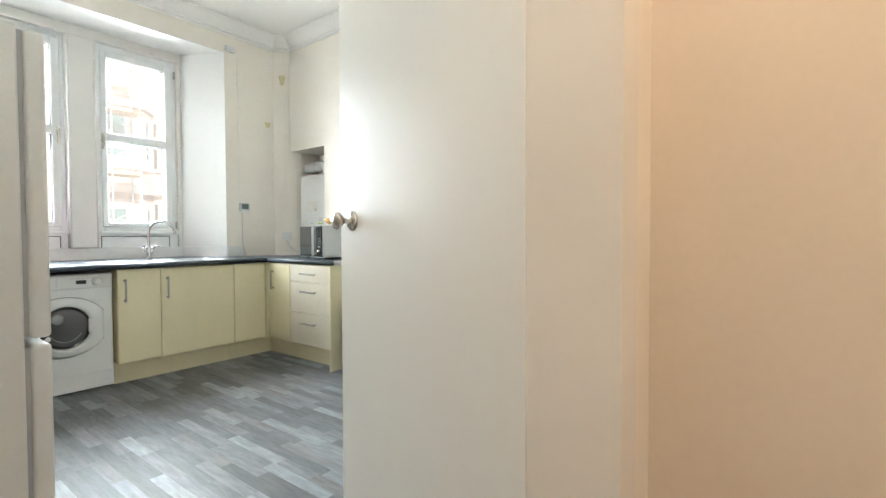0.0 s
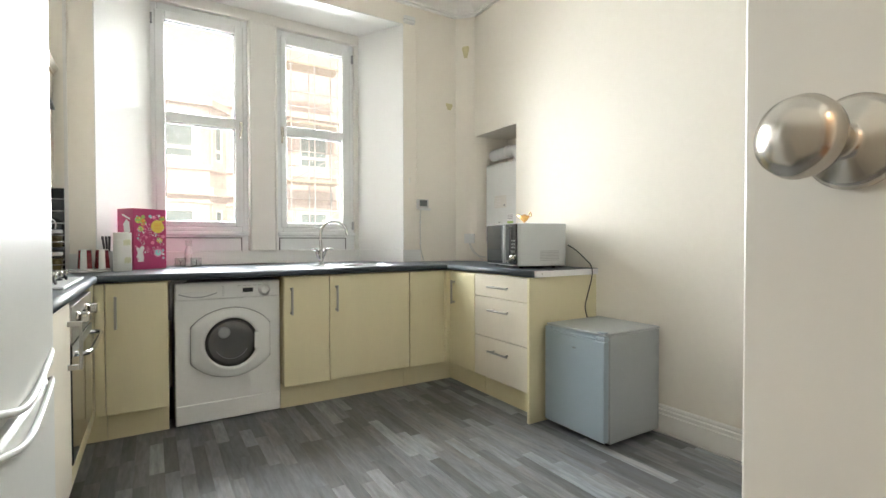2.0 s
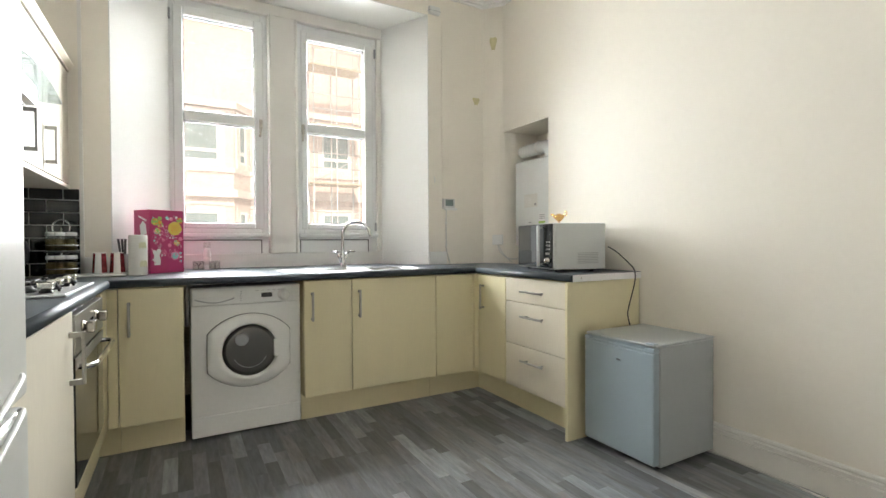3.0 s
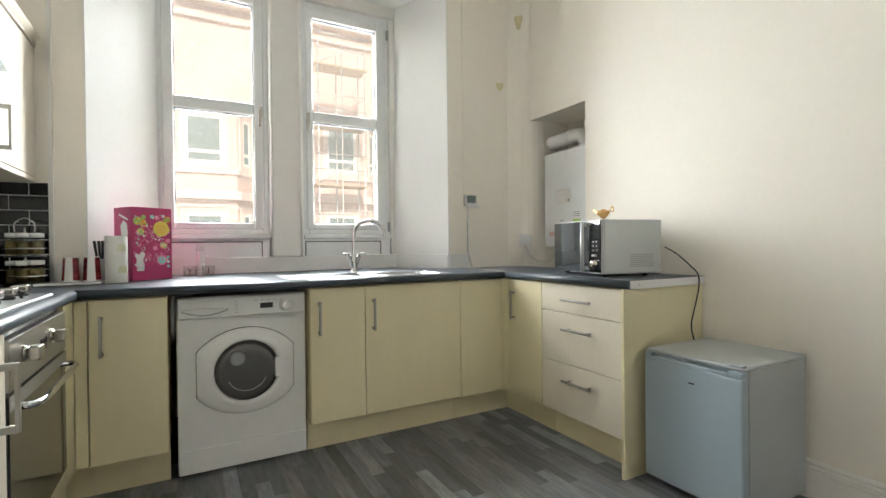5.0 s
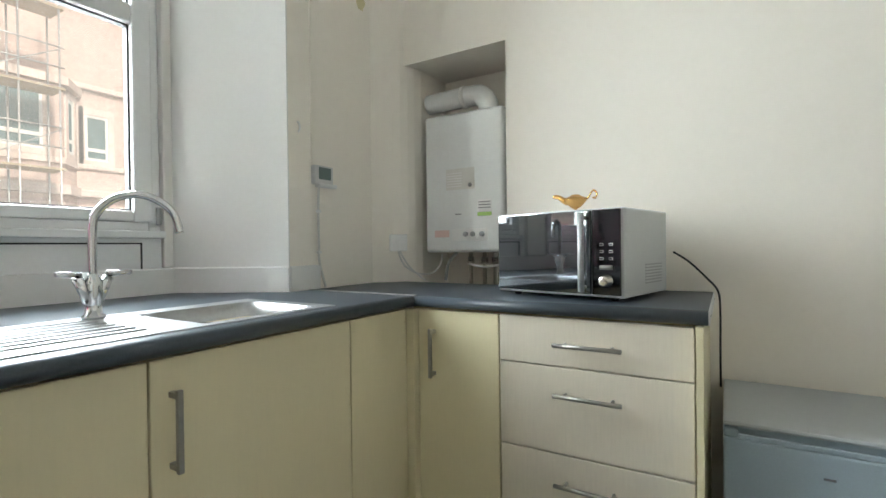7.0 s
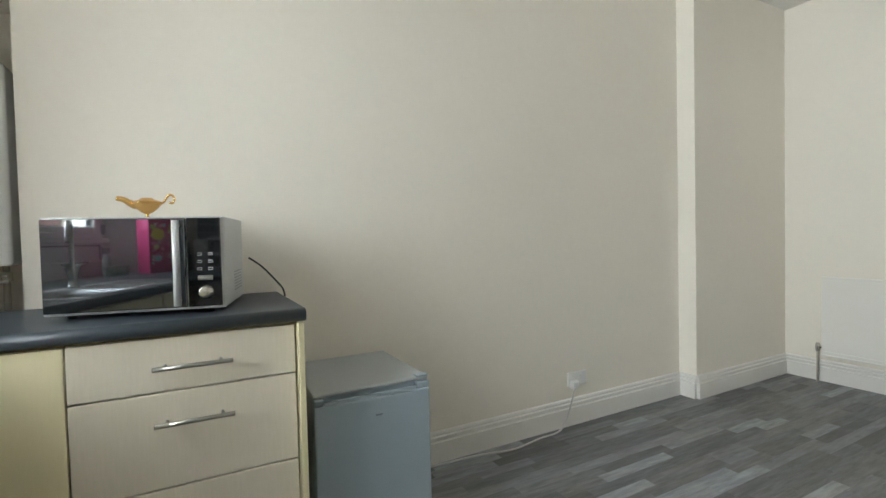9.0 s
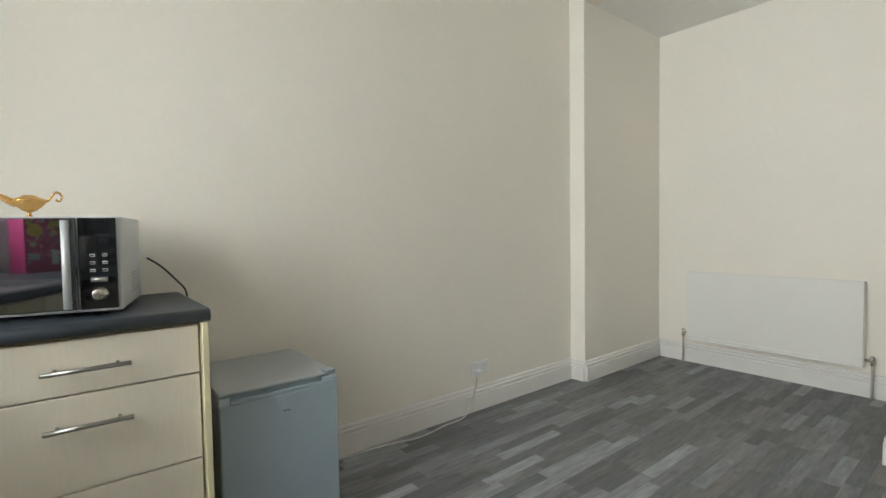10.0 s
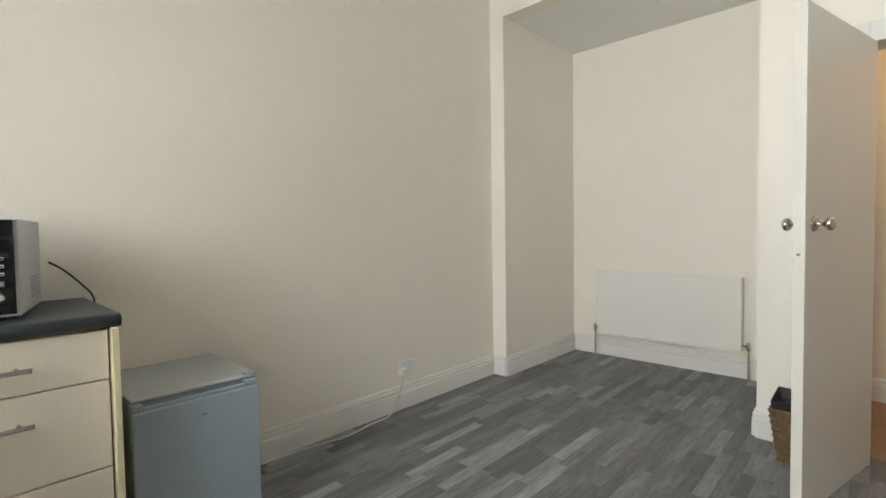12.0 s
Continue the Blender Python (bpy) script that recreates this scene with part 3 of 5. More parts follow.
# drawers
c = thing("drawer_unit", "cream laminate three-drawer unit under the worktop", "drawers", (2.9, 3.45, 0))
part("body", B(FE + 0.022, 3.166, Z0, 3.15, 3.738, zb - 0.002), M["carcass"], c)
for z0, z1, hz in ((0.713, Z1, 0.784), (0.442, 0.709, 0.629), (Z0, 0.438, 0.355)):
    d = part("drawer_front", B(FE, 3.168, z0, FE + 0.02, 3.738, z1, bev=0.003), M["pale"], c)
    t_handle(d, 3.349, 3.549, FE, hz)
part("plinth", B(FE + 0.095, 3.166, 0, FE + 0.113, 3.738, Z0 - 0.004), M["cream"], c)
part("end_panel", B(FE - 0.03, 3.145, 0, XE - 0.002, 3.163, zb - 0.001, bev=0.002), M["cream"], c)
# cooker side
c = thing("base_cabinet", "pale cream base cabinet beside the built-in oven", "cabinet", (0.1, 2.9, 0))
part("body", B(XW + 0.01, 2.42, Z0, FW - 0.022, 3.278, zb - 0.002), M["carcass"], c)
d = part("door", B(FW - 0.02, 2.42, Z0, FW, 3.276, Z1, bev=0.003), M["pale"], c)
b = bmesh.new()
box(b, FW + 0.034, 3.206, 0.622, FW + 0.044, 3.224, 0.798, bev=0.002)
for z in (0.631, 0.789):
    box(b, FW, 3.208, z - 0.009, FW + 0.035, 3.222, z + 0.009)
part("handle", b, M["steel"], d, "flat brushed steel D handle")
part("plinth", B(FW - 0.068, 2.42, 0, FW - 0.05, 3.278, Z0 - 0.004), M["cream"], c)
c = thing("corner_cabinet", "cream laminate filler between oven and corner", "cabinet", (0.3, 4.0, 0))
part("filler_panel", B(FW - 0.02, 3.935, Z0, FW, FN - 0.002, Z1, bev=0.003), M["cream"], c)
part("side_panel", B(FW + 0.001, FN, Z0, 0.465, FN + 0.02, Z1, bev=0.003), M["cream"], c)
part("plinth", B(FW - 0.068, 3.27, 0, FW - 0.05, FN + 0.105, Z0 - 0.004), M["cream"], c)
part("corner_plinth", B(FW - 0.05, FN + 0.105, 0, 0.465, FN + 0.123, Z0 - 0.004), M["cream"], c)

# ---- black wall tiles behind the cooker corner ----
tiles = structure("wall_tiles", B(XW + 0.001, YN - 0.006, WT, 0.244, YN - 0.0005, 1.405), M["grout"], "black glazed brick-shaped wall tiles with pale joints", "tiles")
rows = 7
tw, th = 0.150, 0.0715
for r in range(rows):
    x = 0.242
    z = WT + 0.004 + r * th
    first = tw if r % 2 else tw / 2
    while x > XW + 0.01:
        w = first if x > 0.24 else tw
        x0 = max(x - w + 0.004, XW + 0.002)
        if x - x0 > 0.01:
            part("tile", B(x0, YN - 0.0105, z, x, YN - 0.006, min(z + th - 0.004, 1.404), bev=0.002, seg=1), M["tile"], tiles)
        x -= w

# ---- tall fridge freezer ----
f = thing("fridge_freezer", "tall glossy white fridge freezer beside the doorway", "fridge", (0.2, 2.1, 0))
FX, FY0, FY1 = 0.50, 1.84, 2.38
part("body", B(XW + 0.04, FY0, 0.02, FX - 0.062, FY1, 1.70, bev=0.006), M["fridge_white"], f)
for z0, z1 in ((0.815, 1.695), (0.05, 0.798)):
    part("door", B(FX - 0.05, FY0, z0, FX, FY1, z1, bev=0.014, seg=4), M["fridge_white"], f)
    part("gasket", B(FX - 0.062, FY0 + 0.008, z0 + 0.008, FX - 0.05, FY1 - 0.008, z1 - 0.008), M["grey_plastic"], f, "grey rubber door seal")
for zc, s in ((0.862, 1), (0.802, 1)):
    part("handle", T([(FX, FY0 + 0.05, zc), (FX + 0.004, FY0 + 0.08, zc - 0.01 * s), (FX + 0.006, FY0 + 0.26, zc - 0.045 * s), (FX + 0.004, FY1 - 0.08, zc - 0.01 * s), (FX, FY1 - 0.05, zc)], 0.006, 8), M["fridge_white"], f, "curved white grip")
for y in (FY0 + 0.05, FY1 - 0.05):
    part("foot", lathe(bmesh.new(), [(0.02, 0), (0.02, 0.022)], 12, pose(FX - 0.1, y, 0)), M["dark"], f)

# ---- oven and hob ----
o = thing("built_in_oven", "stainless steel built-in oven with a dark glass door", "oven", (0.1, 3.6, 0))
OY0, OY1 = 3.285, 3.928
part("body", B(XW + 0.05, OY0, 0.17, FW - 0.02, OY1, zb - 0.003), M["dark"], o)
part("lower_panel", B(FW - 0.02, OY0, 0.165, FW, OY1, 0.235, bev=0.003), M["cream"], o)
part("control_panel", B(FW - 0.02, OY0, 0.705, FW + 0.006, OY1, 0.845, bev=0.003), M["steel"], o)
d = part("oven_door", B(FW - 0.018, OY0, 0.245, FW + 0.004, OY1, 0.695, bev=0.003), M["blackglass"], o, "dark glass oven door")
part("door_rail", B(FW + 0.0045, OY0, 0.655, FW + 0.007, OY1, 0.695), M["steel"], d)
part("handle", T([(FW, OY0 + 0.06, 0.655), (FW + 0.05, OY0 + 0.08, 0.655), (FW + 0.055, (OY0 + OY1) / 2, 0.655), (FW + 0.05, OY1 - 0.08, 0.655), (FW, OY1 - 0.06, 0.655)], 0.010, 10), M["chrome"], d, "bright chrome bar handle")
for y in (3.41, 3.71):
    k = lathe(bmesh.new(), [(0.024, 0), (0.024, 0.005), (0.018, 0.008), (0.017, 0.016)], 20, pose(FW + 0.006, y, 0.787, 0, 90))
    box(k, FW + 0.020, y - 0.024, 0.766, FW + 0.048, y + 0.024, 0.808, bev=0.006, seg=3)
    part("knob", k, M["nickel"], o, "boxy satin metal knob")
part("clock", B(FW + 0.006, 3.58, 0.758, FW + 0.0085, 3.65, 0.795), M["blackglass"], o)

h = thing("gas_hob", "stainless steel gas hob set in the worktop", "hob", (0.15, 3.55, WT))
part("plate", B(-0.08, 3.27, WT, 0.405, 3.86, WT + 0.012, bev=0.005), M["sink"], h)
for x, y, r in ((0.26, 3.40, 0.04), (0.26, 3.66, 0.05), (0.03, 3.40, 0.05), (0.03, 3.66, 0.035)):
    part("burner", lathe(bmesh.new(), [(r, 0), (r, 0.012), (r * 0.8, 0.016), (r * 0.8, 0.022), (0.003, 0.023)], 20, pose(x, y, WT + 0.012)), M["black"], h)
    g = bmesh.new()
    for a in range(4):
        c, s = math.cos(a * math.pi / 2), math.sin(a * math.pi / 2)
        tube(g, [(x + c * 0.03, y + s * 0.03, WT + 0.042), (x + c * 0.095, y + s * 0.095, WT + 0.042), (x + c * 0.105, y + s * 0.105, WT + 0.012)], 0.005, 6, 1)
    part("pan_support", g, M["black"], h)
for y in (3.36, 3.50, 3.64, 3.78):
    k = lathe(bmesh.new(), [(0.020, 0), (0.020, 0.008), (0.015, 0.010), (0.014, 0.014)], 20, pose(0.335, y, WT + 0.012))
    part("knob_collar", k, M["black"], h, "black collar under the knob")
    part("knob", B(0.312, y - 0.024, WT + 0.026, 0.358, y + 0.024, WT + 0.050, bev=0.006, seg=3), M["nickel"], h, "boxy satin metal knob")

# ---- wall cabinets and cooker hood ----


def wall_cabinet(y0, y1, hy):
    c = thing("wall_cabinet", "cream wall cabinet with a tall steel handle", "cabinet", (0.0, (y0 + y1) / 2, 1.40), group="wall cabinets by the cooker")
    part("body", B(XW + 0.001, y0, 1.425, 0.178, y1, 2.06), M["pale"], c)
    part("underside_light_rail", B(XW + 0.001, y0, 1.40, 0.205, y1, 1.424, bev=0.004), M["pale"], c)
    d = part("door", B(0.18, y0 + 0.002, 1.43, 0.20, y1 - 0.002, 2.055, bev=0.003), M["pale"], c)
    b = bmesh.new()
    box(b, 0.235, hy - 0.009, 1.47, 0.245, hy + 0.009, 1.645, bev=0.002)
    for z in (1.478, 1.637):
        box(b, 0.20, hy - 0.007, z - 0.008, 0.236, hy + 0.007, z + 0.008)
    part("handle", b, M["steel"], d, "brushed steel D handle")
    part("cornice", moulding(bmesh.new(), [((0.178, y0), (0.178, y1), (1, 0))], [(-0.33, 2.06), (0.03, 2.06), (0.03, 2.072), (0.05, 2.095), (0.05, 2.105), (-0.33, 2.105)]), M["pale"], c)


wall_cabinet(3.70, 4.043, 3.735)
wall_cabinet(4.045, 4.61, 4.085)
h = thing("cooker_hood", "steel cooker hood with a curved glass canopy", "cooker hood", (0.0, 3.38, 1.58))
arch = [(3.05 + 0.65 * i / 16, 1.668 + 0.035 * (1 - (i / 8 - 1) ** 2)) for i in range(17)]
part("canopy", prism(bmesh.new(), arch + [(y, z - 0.007) for y, z in arch[::-1]], XW + 0.002, 0.33, "x"), M["hood_glass"], h, "curved clear glass canopy")
part("body", B(XW + 0.002, 3.12, 1.59, 0.30, 3.47, 1.664, bev=0.01), M["steel"], h)
part("chimney", B(XW + 0.002, 3.27, 1.71, 0.09, 3.49, 2.70, bev=0.003), M["steel"], h)
part("filter", B(XW + 0.05, 3.15, 1.583, 0.27, 3.44, 1.59), M["grey_plastic"], h)

# ---- washing machine ----
w = thing("washing_machine", "white front-loading washing machine under the worktop", "washing machine", (1.09, 4.4, 0))
WX0, WX1, WY = 0.788, 1.377, 4.175
WZ = 0.845
part("body", B(WX0, WY, 0.012, WX1, 4.62, WZ, bev=0.008), M["white"], w)
part("control_panel", B(WX0 + 0.004, WY - 0.014, 0.742, WX1 - 0.004, WY + 0.004, WZ - 0.004, bev=0.009, seg=3), M["white"], w)
part("kickplate", B(WX0 + 0.004, WY - 0.008, 0.014, WX1 - 0.004, WY + 0.003, 0.128, bev=0.005), M["white"], w)
bm = bmesh.new()
lens = [(WX0 + 0.02 + 0.20 * i / 10, 0.778 - 0.022 * math.sin(math.pi * i / 10)) for i in range(11)]
prism(bm, lens + [(WX0 + 0.225, 0.822), (WX0 + 0.02, 0.822)], WY - 0.021, WY - 0.012, "y")
part("detergent_drawer", bm, M["plastic"], w)
part("drawer_grip", prism(bm := bmesh.new(), lens + [(x, z + 0.010) for x, z in lens[::-1]], WY - 0.0225, WY - 0.0205, "y"), M["grey_plastic"], w)
part("drawer_lip", prism(bmesh.new(), [(x, z + 0.007) for x, z in lens] + [(x, 0.786 + 0.006 * math.sin((x - WX0) * 15)) for x, z in lens[::-1]], WY - 0.026, WY - 0.0205, "y"), M["white"], w)
for i in range(5):
    part("indicator", B(WX0 + 0.25, WY - 0.0155, 0.762 + i * 0.013, WX0 + 0.262, WY - 0.0135, 0.765 + i * 0.013), M["grey_plastic"], w)
part("display", B(WX0 + 0.365, WY - 0.016, 0.776, WX0 + 0.425, WY - 0.0135, 0.802), M["dark"], w)
for i in range(5):
    part("button", B(WX0 + 0.335 + i * 0.03, WY - 0.016, 0.815, WX0 + 0.353 + i * 0.03, WY - 0.0135, 0.8175), M["ink"], w)
k = lathe(bmesh.new(), [(0.036, 0), (0.034, 0.008), (0.027, 0.010), (0.025, 0.028), (0.020, 0.032), (0.002, 0.033)], 28, pose(WX0 + 0.490, WY - 0.013, 0.787, 90))
box(k, WX0 + 0.484, WY - 0.05, 0.763, WX0 + 0.496, WY - 0.03, 0.811, bev=0.003)
part("dial", k, M["plastic"], w)
cx, cz = 1.09, 0.475
pl = []
for i in range(25):
    a = math.pi * (0.20 + 0.60 * i / 24)
    pl.append((cx + 0.222 * math.cos(a) / math.cos(math.pi * 0.20), cz + 0.105 + 0.105 * (math.sin(a) - math.sin(math.pi * 0.2)) / (1 - math.sin(math.pi * 0.2))))
pl += [(2 * cx - x, 2 * cz - z) for x, z in pl]


def dished(bm, outline, cx_, cz_, rows, n=96):
    """Rings from a flat outline in to a circle: each row the share of the way in, the depth, and the circle's radius."""
    def reach(a_):
        best = 0
        for (xa, za), (xb, zb_) in zip(outline, outline[1:] + outline[:1]):
            dx, dz, ex, ez = math.cos(a_), math.sin(a_), xb - xa, zb_ - za
            den = dx * ez - dz * ex
            if abs(den) > 1e-9:
                k_ = ((xa - cx_) * ez - (za - cz_) * ex) / den
                u_ = ((xa - cx_) * dz - (za - cz_) * dx) / den
                if k_ > 0 and -1e-6 <= u_ <= 1 + 1e-6:
                    best = max(best, k_)
        return best
    rim = [reach(2 * math.pi * i / n) for i in range(n)]
    rings_ = []
    for share, y_, rad in rows:
        rings_.append([bm.verts.new((cx_ + (rim[i] * (1 - share) + rad * share) * math.cos(2 * math.pi * i / n), y_, cz_ + (rim[i] * (1 - share) + rad * share) * math.sin(2 * math.pi * i / n))) for i in range(n)])
    for p_, q_ in zip(rings_, rings_[1:]):
        for i in range(n):
            bm.faces.new((p_[i], p_[(i + 1) % n], q_[(i + 1) % n], q_[i])).smooth = True
    bmesh.ops.recalc_face_normals(bm, faces=list(bm.faces))
    return bm


GR = 0.147
d = part("door", dished(bmesh.new(), pl, cx, cz, ((0, WY + 0.001, GR), (0, WY - 0.010, GR), (0.05, WY - 0.0155, GR), (0.35, WY - 0.021, GR), (0.62, WY - 0.027, GR), (0.80, WY - 0.030, GR), (0.92, WY - 0.027, GR), (1.0, WY - 0.016, GR), (1.0, WY - 0.004, GR))), M["white"], w)
gap = [(cx + (x - cx) * 1.010, cz + (z - cz) * 1.014) for x, z in pl]
part("door_gap", prism(bmesh.new(), gap, WY - 0.0025, WY + 0.001, "y"), M["dark"], w)
part("door_glass", lathe(bmesh.new(), [(0.146, 0.004), (0.140, -0.002), (0.125, 0.006), (0.10, 0.010), (0.06, 0.009), (0.002, 0.006)], 48, pose(cx, WY - 0.010, cz, 90)), M["wm_glass"], d, "dark bowl-shaped door glass")
# pale grey arc imitates the highlight low in the glass bowl
arc = [(cx + 0.094 * math.cos(radians(205 + 13 * i)), WY - 0.0195, cz - 0.005 + 0.094 * math.sin(radians(205 + 13 * i))) for i in range(11)]
part("glass_ridge", T(arc, 0.0022, 6, 2), M["grey_plastic"], d, "pale arc drawn as a highlight on the door glass")
part("glass_boss", lathe(bmesh.new(), [(0.036, 0), (0.034, 0.006), (0.026, 0.009), (0.002, 0.010)], 24, pose(cx - 0.045, WY - 0.022, cz + 0.065, 90)), M["grey_plastic"], d)
part("grip", B(cx + 0.128, WY - 0.029, cz - 0.052, cx + 0.175, WY - 0.006, cz + 0.052, bev=0.006), M["white"], d)
for x in (WX0 + 0.05, WX1 - 0.05):
    part("foot", lathe(bmesh.new(), [(0.02, 0), (0.02, 0.014)], 12, pose(x, WY + 0.06, 0)), M["dark"], w)

part("drain_hose", T([(0.85, 4.26, 0.8565), (0.80, 4.225, 0.8565), (0.7735, 4.205, 0.84), (0.7725, 4.20, 0.78), (0.7725, 4.205, 0.70), (0.7725, 4.34, 0.62)], 0.011, 10), M["grey_plastic"], w, "grey ribbed drain hose")

# ---- sink and tap ----
s = thing("sink", "stainless steel inset sink with a ribbed drainer", "sink", (1.76, 4.33, WT))
bm = bmesh.new()
X0, X1, Y0, Y1 = SX0 - 0.012, SX1 + 0.012, SY0 - 0.012, SY1 + 0.012
bx0, bx1, by0, by1 = 1.835, 2.195, 4.155, 4.465
for a in ((X0, Y0, bx0, Y1), (bx1, Y0, X1, Y1), (bx0, Y0, bx1, by0), (bx0, by1, bx1, Y1)):
    box(bm, a[0], a[1], WT - 0.002, a[2], a[3], WT + 0.003)
part("rim", bm, M["sink"], s)
bm = bmesh.new()
n = 10


def rounded(x0, y0, x1, y1, r):
    out = []
    for cx_, cy_, a0 in ((x1 - r, y1 - r, 0), (x0 + r, y1 - r, 90), (x0 + r, y0 + r, 180), (x1 - r, y0 + r, 270)):
        for i in range(7):
            a = radians(a0 + 15 * i)
            out.append((cx_ + r * math.cos(a), cy_ + r * math.sin(a)))
    return out


rings = []
for inset, z, r in ((-0.004, WT + 0.0032, 0.06), (0.004, WT, 0.06), (0.012, WT - 0.03, 0.055), (0.016, WT - 0.13, 0.05), (0.04, WT - 0.155, 0.04), (0.13, WT - 0.16, 0.02)):
    rings.append([bm.verts.new((x, y, z)) for x, y in rounded(bx0 + inset, by0 + inset, bx1 - inset, by1 - inset, r)])
for p, q in zip(rings, rings[1:]):
    for i in range(len(p)):
        fc = bm.faces.new((p[i], p[(i + 1) % len(p)], q[(i + 1) % len(p)], q[i]))
        fc.smooth = True
bm.faces.new(rings[-1])
part("bowl", bm, M["sink"], s)
for i in range(7):
    y = 4.19 + i * 0.045
    part("rib", T([(1.34, y, WT + 0.002), (1.72, y, WT + 0.002)], 0.005, 6, 1), M["sink"], s)
part("drain", lathe(bmesh.new(), [(0.035, 0), (0.033, 0.004), (0.02, 0.002), (0.002, 0.002)], 20, pose(2.015, 4.31, WT - 0.16)), M["chrome"], s)
t = thing("kitchen_tap", "chrome swan-neck mixer tap with two lever handles", "tap", (1.745, 4.495, WT))
tx, ty = 1.745, 4.495
part("base", lathe(bmesh.new(), [(0.027, 0.003), (0.026, 0.012), (0.019, 0.016), (0.019, 0.04), (0.021, 0.07), (0.021, 0.10), (0.014, 0.115), (0.012, 0.12)], 24, pose(tx, ty, WT)), M["chrome"], t)
part("spout", T([(tx, ty, WT + 0.11), (tx, ty, WT + 0.22), (tx + 0.008, ty - 0.006, WT + 0.275), (tx + 0.045, ty - 0.03, WT + 0.318), (tx + 0.10, ty - 0.065, WT + 0.325), (tx + 0.15, ty - 0.098, WT + 0.285), (tx + 0.165, ty - 0.108, WT + 0.225)], 0.0105, 14, 8), M["chrome"], t)
for sx in (-1, 1):
    part("valve", T([(tx + sx * 0.008, ty, WT + 0.045), (tx + sx * 0.035, ty, WT + 0.11)], 0.013, 14, 1), M["chrome"], t)
    part("lever", T([(tx + sx * 0.03, ty - 0.004, WT + 0.118), (tx + sx * 0.085, ty - 0.016, WT + 0.122)], (0.009, 0.006), 10, 1), M["chrome"], t)

# ---- things on the worktop by the window ----
g = thing("gift_box", "bright pink cardboard box printed with bubbles and flowers", "box", m=pose(0.585, 4.585, WT, 0, 0, 33))
BW, BD, BH = 0.212, 0.165, 0.388
part("carton", B(0, 0, 0, BW, BD, BH, bev=0.002), M["pink"], g, local=True)
part("side_flap", B(-0.0015, 0.004, 0.004, 0, BD - 0.004, BH - 0.004), M["pink"], g, local=True)


def spot(x, z, r, m, y=-0.0012, sq=1.0, seg=20, name="printed_spot"):
    q = bmesh.new()
    prism(q, [(x + r * math.cos(2 * math.pi * i / seg), z + sq * r * math.sin(2 * math.pi * i / seg)) for i in range(seg)], y, 0.0, "y")
    part(name, q, M[m], g, local=True)


spot(0.152, 0.275, 0.042, "yellow_card", y=-0.0042, seg=28)
for i in range(5):
    part("printed_bar", B(0.128, -0.0048, 0.252 + i * 0.010, 0.176, -0.0042, 0.2545 + i * 0.010), M["orange_card"], g, local=True)
spot(0.155, 0.105, 0.028, "rose_card")
for i, (x, z, r, m) in enumerate([(0.03, 0.315, 0.022, "green_card"), (0.055, 0.31, 0.014, "orange_card"), (0.045, 0.26, 0.016, "white_card"), (0.045, 0.26, 0.008, "green_card"), (0.165, 0.185, 0.017, "white_card"), (0.165, 0.185, 0.006, "yellow_card"),
                                   (0.155, 0.105, 0.020, "aqua_card"), (0.105, 0.34, 0.010, "aqua_card"), (0.13, 0.335, 0.012, "rose_card"), (0.185, 0.325, 0.012, "green_card"), (0.19, 0.27, 0.010, "yellow_card"), (0.06, 0.335, 0.012, "green_card"),
                                   (0.165, 0.345, 0.008, "white_card"), (0.19, 0.12, 0.008, "aqua_card"), (0.19, 0.095, 0.008, "white_card"), (0.19, 0.07, 0.008, "aqua_card"), (0.12, 0.17, 0.012, "rose_card"), (0.19, 0.21, 0.012, "rose_card")]):
    spot(x, z, r, m, y=-0.0012 - 0.0003 * (i % 4 + 1))
rnd = random.Random(4)
for i in range(80):
    spot(rnd.uniform(0.01, 0.195), rnd.uniform(0.06, 0.36) if i % 3 else rnd.uniform(0.2, 0.3), rnd.uniform(0.002, 0.006), rnd.choice(("white_card", "rose_card", "rose_card", "aqua_card")), y=-0.0031, seg=8, name="printed_bubble")
for i in range(22):
    x, z, r_ = rnd.uniform(0.02, 0.185), rnd.uniform(0.09, 0.35), rnd.uniform(0.006, 0.013)
    ring = [(x + r_ * math.cos(math.pi * j / 7), -0.0034, z + r_ * math.sin(math.pi * j / 7)) for j in range(15)]
    part("printed_ring", T(ring, 0.0009, 4, 1), M["white_card" if i % 2 else "rose_card"], g, local=True)
for x, z in ((0.03, 0.315), (0.06, 0.30), (0.165, 0.185), (0.185, 0.325), (0.045, 0.26)):
    for j in range(6):
        spot(x + 0.014 * math.cos(j * 1.05), z + 0.014 * math.sin(j * 1.05), 0.006, ("green_card", "yellow_card", "orange_card")[(j + int(x * 100)) % 3], y=-0.0036, seg=8, name="printed_petal")
# a pale long-tailed shape printed on the front, and one on the side
q = bmesh.new()
prism(q, [(0.025 + a, 0.05 + b) for a, b in ((0, 0), (0.035, 0), (0.038, 0.03), (0.03, 0.06), (0.042, 0.085), (0.035, 0.10), (0.02, 0.10), (0.012, 0.085), (-0.005, 0.095), (-0.012, 0.085), (-0.002, 0.06), (-0.004, 0.03))], -0.0016, 0, "y")
part("printed_shape", q, M["white_card"], g, local=True)
q = bmesh.new()
prism(q, [(0.03, 0.24), (0.09, 0.23), (0.10, 0.29), (0.07, 0.32), (0.04, 0.30)], -0.0025, -0.0016, "x")
part("printed_shape", q, M["white_card"], g, local=True)
q = bmesh.new()
prism(q, [(0.03, 0.325), (0.11, 0.355), (0.112, 0.345), (0.032, 0.315)], -0.0025, -0.0016, "x")
part("printed_ribbon", q, M["white_card"], g, local=True)

